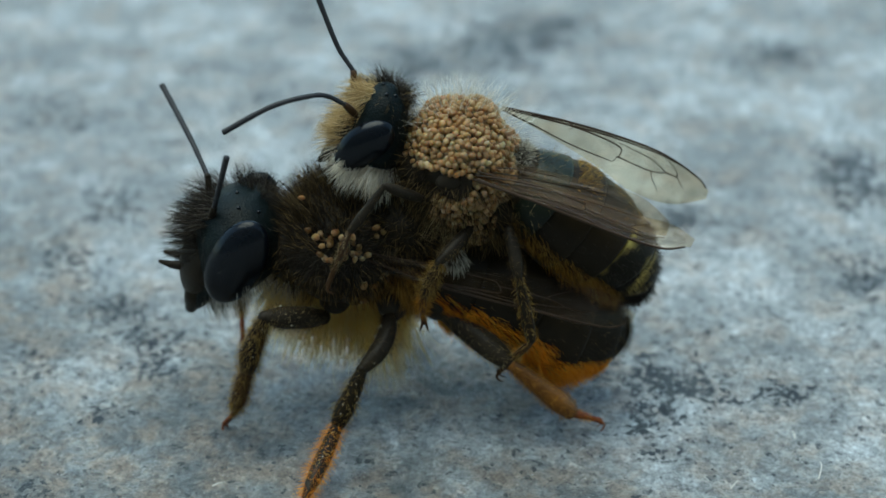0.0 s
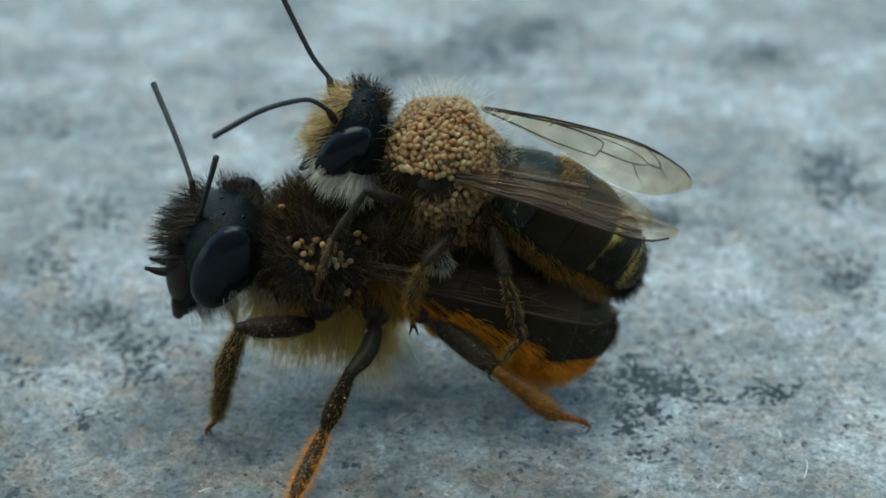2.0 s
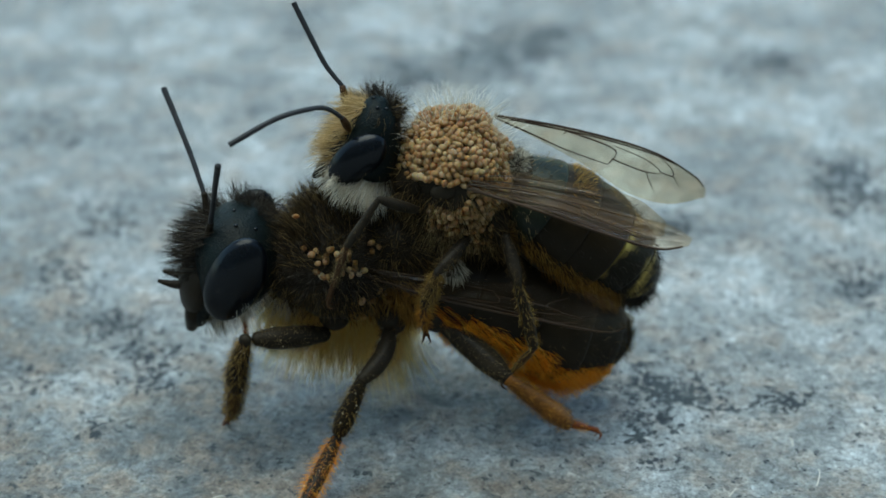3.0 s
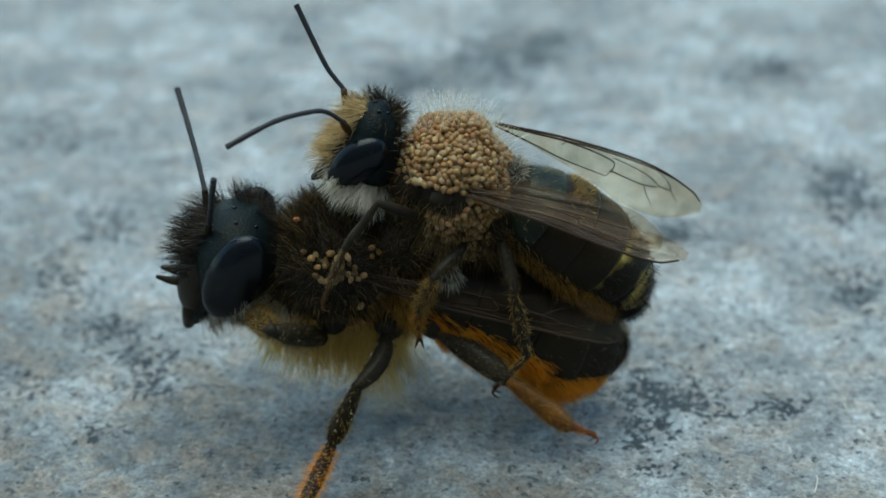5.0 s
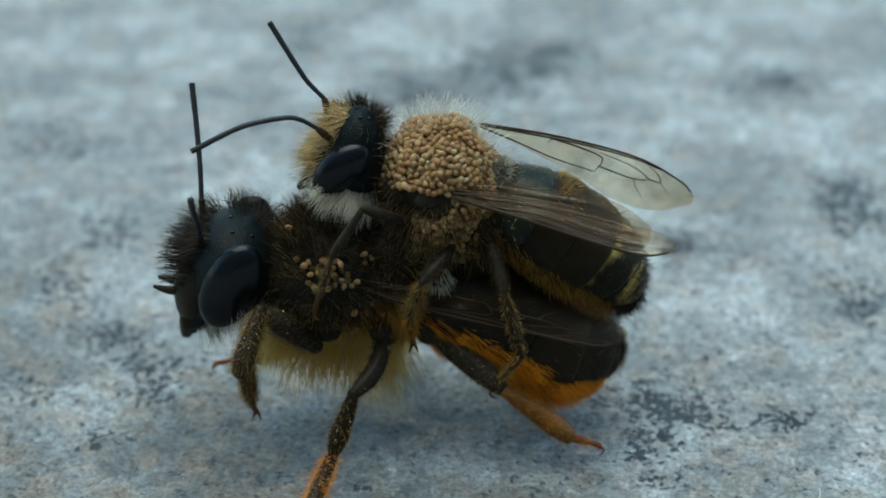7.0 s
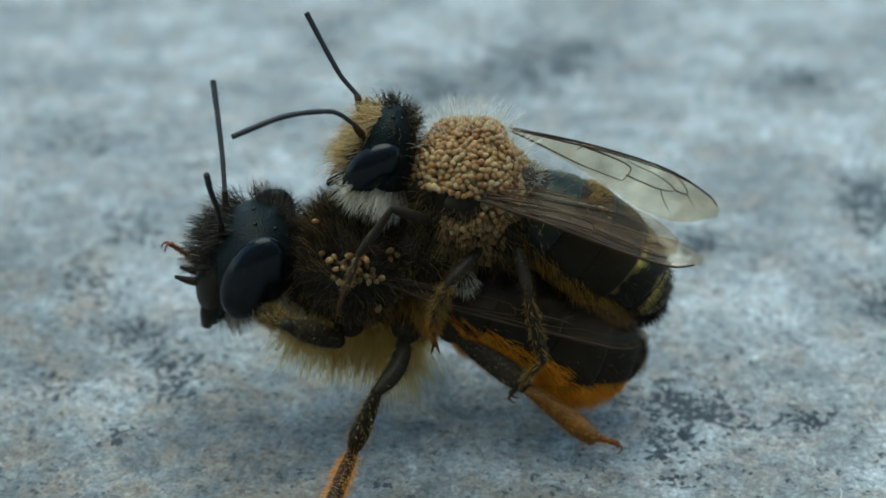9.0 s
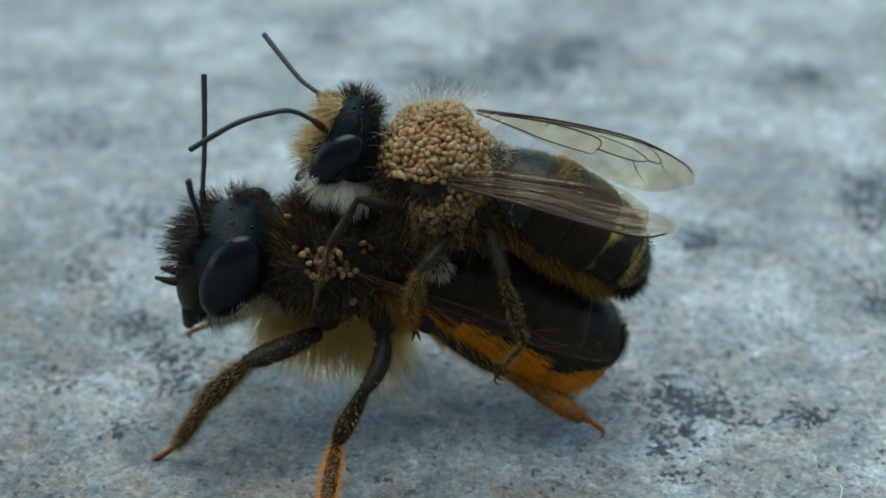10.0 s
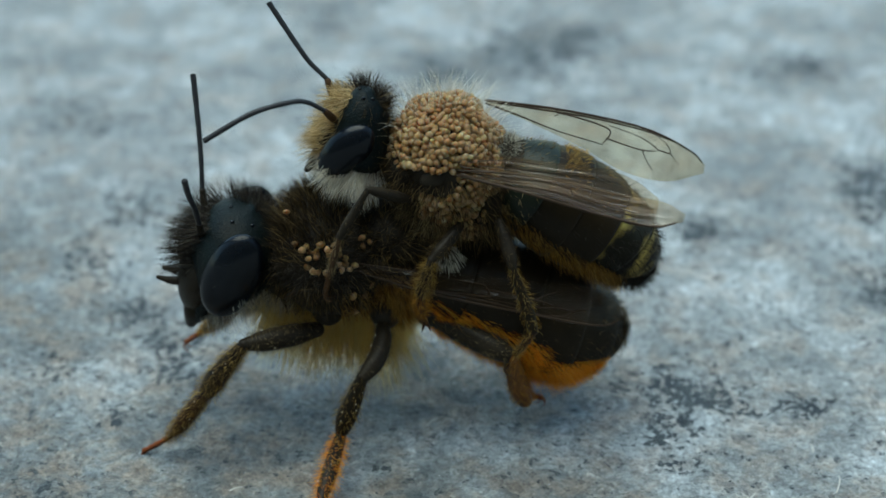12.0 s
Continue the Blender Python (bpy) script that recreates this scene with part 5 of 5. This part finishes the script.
# seconds, forward shift, lift, raise of the face (degrees)
HEAD_ROWS = [
    (0, 0, 0, 0),
    (0.5, 0.083, 0.082, 0.375),
    (1, 0.106, 0.129, 0.75),
    (1.5, 0.108, 0.165, 0.9),
    (2, 0.096, 0.152, 1.05),
    (2.5, 0.084, 0.167, 1.2),
    (3, 0.037, 0.079, 1.093),
    (3.2, -0.057, 0.072, 1.05),
    (5, 0.057, 0.215, 0.9),
    (5.5, 0.075, 0.011, 1.2),
    (6, 0.133, 0.189, 1.5),
    (6.5, 0.148, 0.205, 1.62),
    (7, 0.13, 0.184, 1.74),
    (7.2, 0.149, 0.168, 1.74),
    (8.8, 0.071, 0.208, 1.05),
    (9, 0.06, 0.207, 1.007),
    (9.5, 0.095, 0.178, 0.9),
    (10, 0.15, 0.126, 1.275),
    (10.5, 0.17, 0.109, 1.65),
    (11, 0.155, 0.065, 1.63),
    (11.5, 0.144, 0.078, 1.61),
    (12, 0.152, 0.058, 1.59),
]
LOW_FAR_ANT = [
    (0, -7.73, 2.84, 8.37),
    (0.5, -7.56, 2.48, 8.88),
    (1, -7.4, 2.45, 8.99),
    (1.5, -7.48, 2.76, 8.65),
    (2, -7.46, 2.78, 8.64),
    (2.5, -7.51, 2.78, 8.61),
    (3, -7.4, 2.33, 9.09),
    (3.2, -6.89, 1.84, 9.7),
    (5, -7.2, 2.82, 8.73),
    (5.5, -6.95, 1.85, 9.71),
    (6, -6.6, 1.87, 9.66),
    (6.5, -6.56, 1.84, 9.59),
    (7, -6.52, 1.86, 9.62),
    (7.2, -6.53, 1.85, 9.6),
    (8.8, -6.89, 2.36, 9.25),
    (9, -6.77, 2.62, 9.06),
    (9.5, -6.71, 2.36, 9.28),
    (10, -6.2, 1.9, 9.64),
    (10.5, -6.48, 1.89, 9.68),
    (11, -6.5, 1.9, 9.72),
    (11.5, -6.46, 1.9, 9.73),
    (12, -6.45, 1.9, 9.74),
]
LOW_NEAR_ANT = [
    (0, -5.43, -2, 8.6),
    (0.5, -5.43, -1.83, 8.68),
    (1, -5.41, -1.68, 8.76),
    (1.5, -5.26, -1.74, 8.69),
    (2, -5.28, -1.8, 8.67),
    (2.5, -5.46, -1.9, 8.7),
    (3, -5.53, -1.74, 8.78),
    (3.2, -5.45, -1.67, 8.77),
    (4.8, -5.71, -1.95, 8.72),
    (5, -5.66, -2.25, 8.54),
    (5.2, -5.7, -2.45, 8.42),
    (5.5, -5.98, -2.53, 8.41),
    (6, -6.23, -2.54, 8.42),
    (6.5, -6.14, -2.6, 8.38),
    (7, -6.08, -2.55, 8.41),
    (7.2, -6.05, -2.54, 8.41),
    (8.8, -6.27, -2.2, 8.64),
    (9, -6.32, -2.17, 8.65),
    (9.5, -6.42, -2.33, 8.55),
    (9.8, -6.38, -2.22, 8.63),
    (10, -6.09, -2.33, 8.57),
    (10.5, -6.22, -2.34, 8.57),
    (11, -6.21, -2.3, 8.58),
    (11.5, -6.17, -2.31, 8.59),
    (12, -6.16, -2.33, 8.57),
]
UP_NEAR_ANT = [
    (0, -5.38, -2, 9.39),
    (0.5, -5.31, -2.09, 9.48),
    (1, -5.07, -2.39, 9.74),
    (1.5, -4.99, -2.46, 9.86),
    (2, -4.96, -2.48, 9.85),
    (2.5, -4.91, -2.54, 9.89),
    (3, -4.9, -2.56, 9.88),
    (3.2, -4.94, -2.54, 9.83),
    (5, -5.03, -2.44, 9.73),
    (5.5, -4.92, -2.55, 9.87),
    (6, -5.41, -1.91, 9.5),
    (6.5, -5.49, -1.8, 9.25),
    (7, -5.56, -1.53, 9.56),
    (9, -5.27, -1.97, 9.94),
    (9.5, -5.26, -2.03, 9.89),
    (10, -5.43, -1.83, 9.59),
    (10.5, -5.78, -1.73, 8.7),
    (11, -5.27, -2.08, 9.72),
    (11.5, -5.34, -1.99, 9.66),
    (12, -5.25, -2.12, 9.72),
]
UP_FAR_ANT = [
    (0, -3.36, 1.36, 11.96),
    (1.5, -3.46, 1.36, 12.06),
    (2.5, -3.56, 1.35, 12.12),
    (3.2, -3.57, 1.37, 12.11),
    (5, -3.65, 1.34, 12.16),
    (5.5, -3.57, 1.36, 12.23),
    (5.8, -3.66, 1.3, 12.03),
    (6, -3.9, 2.13, 11.2),
    (6.5, -3.96, 2.38, 10.9),
    (7, -3.53, 0.44, 11.98),
    (7.2, -3.57, 0.59, 11.95),
    (8.8, -3.76, 1.29, 12.08),
    (9, -3.8, 1.32, 12.19),
    (9.5, -3.67, 1.3, 12.19),
    (9.8, -3.76, 1.83, 11.49),
    (10, -3.92, 2.68, 10.61),
    (10.5, -4.08, 2.47, 10.69),
    (11, -3.95, 1.96, 11.28),
    (11.5, -3.78, 1.29, 11.77),
    (12, -3.74, 1.29, 11.92),
]


def body_at(rows, pivot, t):
    k = [r[0] for r in rows]
    dx, dz, a = (float(np.interp(t, k, [r[j] for r in rows])) for j in (1, 2, 3))
    c = Matrix.Translation(Vector(pivot) * MM)
    return Matrix.Translation((dx * MM, 0, dz * MM)) @ c @ Matrix.Rotation(radians(-a), 4, "Y") @ c.inverted()


def swing(ob, tip0, rows):
    """Antenna: turns about its root so that the tip goes through rows of t, x, y, z in its head's rest space."""
    root = PIVOT[ob.name]
    rest = Vector(np.array(tip0) - root)
    out = []
    for t, *p in rows:
        q = rest.rotation_difference(Vector(np.array(p) - root))
        out.append((t, Matrix.Translation(ob.location) @ q.to_matrix().to_4x4()))
    walk(ob, out)


def step(key, rows):
    """Leg: knee, ankle and foot in the bee's rest space, time by time."""
    root = LEGS[key][4]
    three = ([], [], [])
    for t, *q in rows:
        for o, m in zip(three, leg_poses(key, [root, q[0:3], q[3:6], q[6:9]])):
            o.append((t, m))
    for ob, r in zip(LEGS[key][1:4], three):
        walk(ob, r)


def motions():
    base = Matrix.Translation(Vector(UP_BASE) * MM)
    walk(LOWER, [(r[0], body_at(LOWER_ROWS, (-3.69, 0, 7.19), r[0])) for r in LOWER_ROWS])
    walk(UPPER, [(r[0], body_at(UPPER_ROWS, (-2.0, 0, 9.0), r[0]) @ base) for r in UPPER_ROWS])
    step("front", FRONT)
    step("front_far", FRONT_FAR)
    step("mid", MID)
    step("hind", HIND)
    neck = Vector(LO_NECK)
    walk(LOWER_HEAD, [(t, Matrix.Translation((neck + Vector((dx, 0, dz))) * MM) @ Matrix.Rotation(radians(a), 4, "Y")) for t, dx, dz, a in HEAD_ROWS])
    swing(LOWER_ANT[0], (-7.73, 2.84, 8.37), LOW_FAR_ANT)
    swing(LOWER_ANT[1], (-5.43, -2.0, 8.6), LOW_NEAR_ANT)
    swing(UPPER_ANT[0], (-5.38, -2.0, 9.37), UP_NEAR_ANT)
    swing(UPPER_ANT[1], (-3.35, 1.35, 11.9), UP_FAR_ANT)
    # her near wing flicks open and folds again
    w = LOWER_WING[0]
    ax = Vector((7.07, -0.2, -2.13)).normalized()
    rows = []
    for t, roll, dip in ((0, 0, 0), (9.3, 0, 0), (9.5, 12, 4), (9.7, 40, 9), (9.85, 46, 10), (10.05, 20, 3), (10.3, 0, -2), (10.5, 0, -3), (11.2, 0, -1), (12, 0, 0)):
        rows.append((t, Matrix.Translation(w.location) @ Matrix.Rotation(radians(dip), 4, "Y") @ Matrix.Rotation(radians(roll), 4, ax)))
    walk(w, rows)


motions()
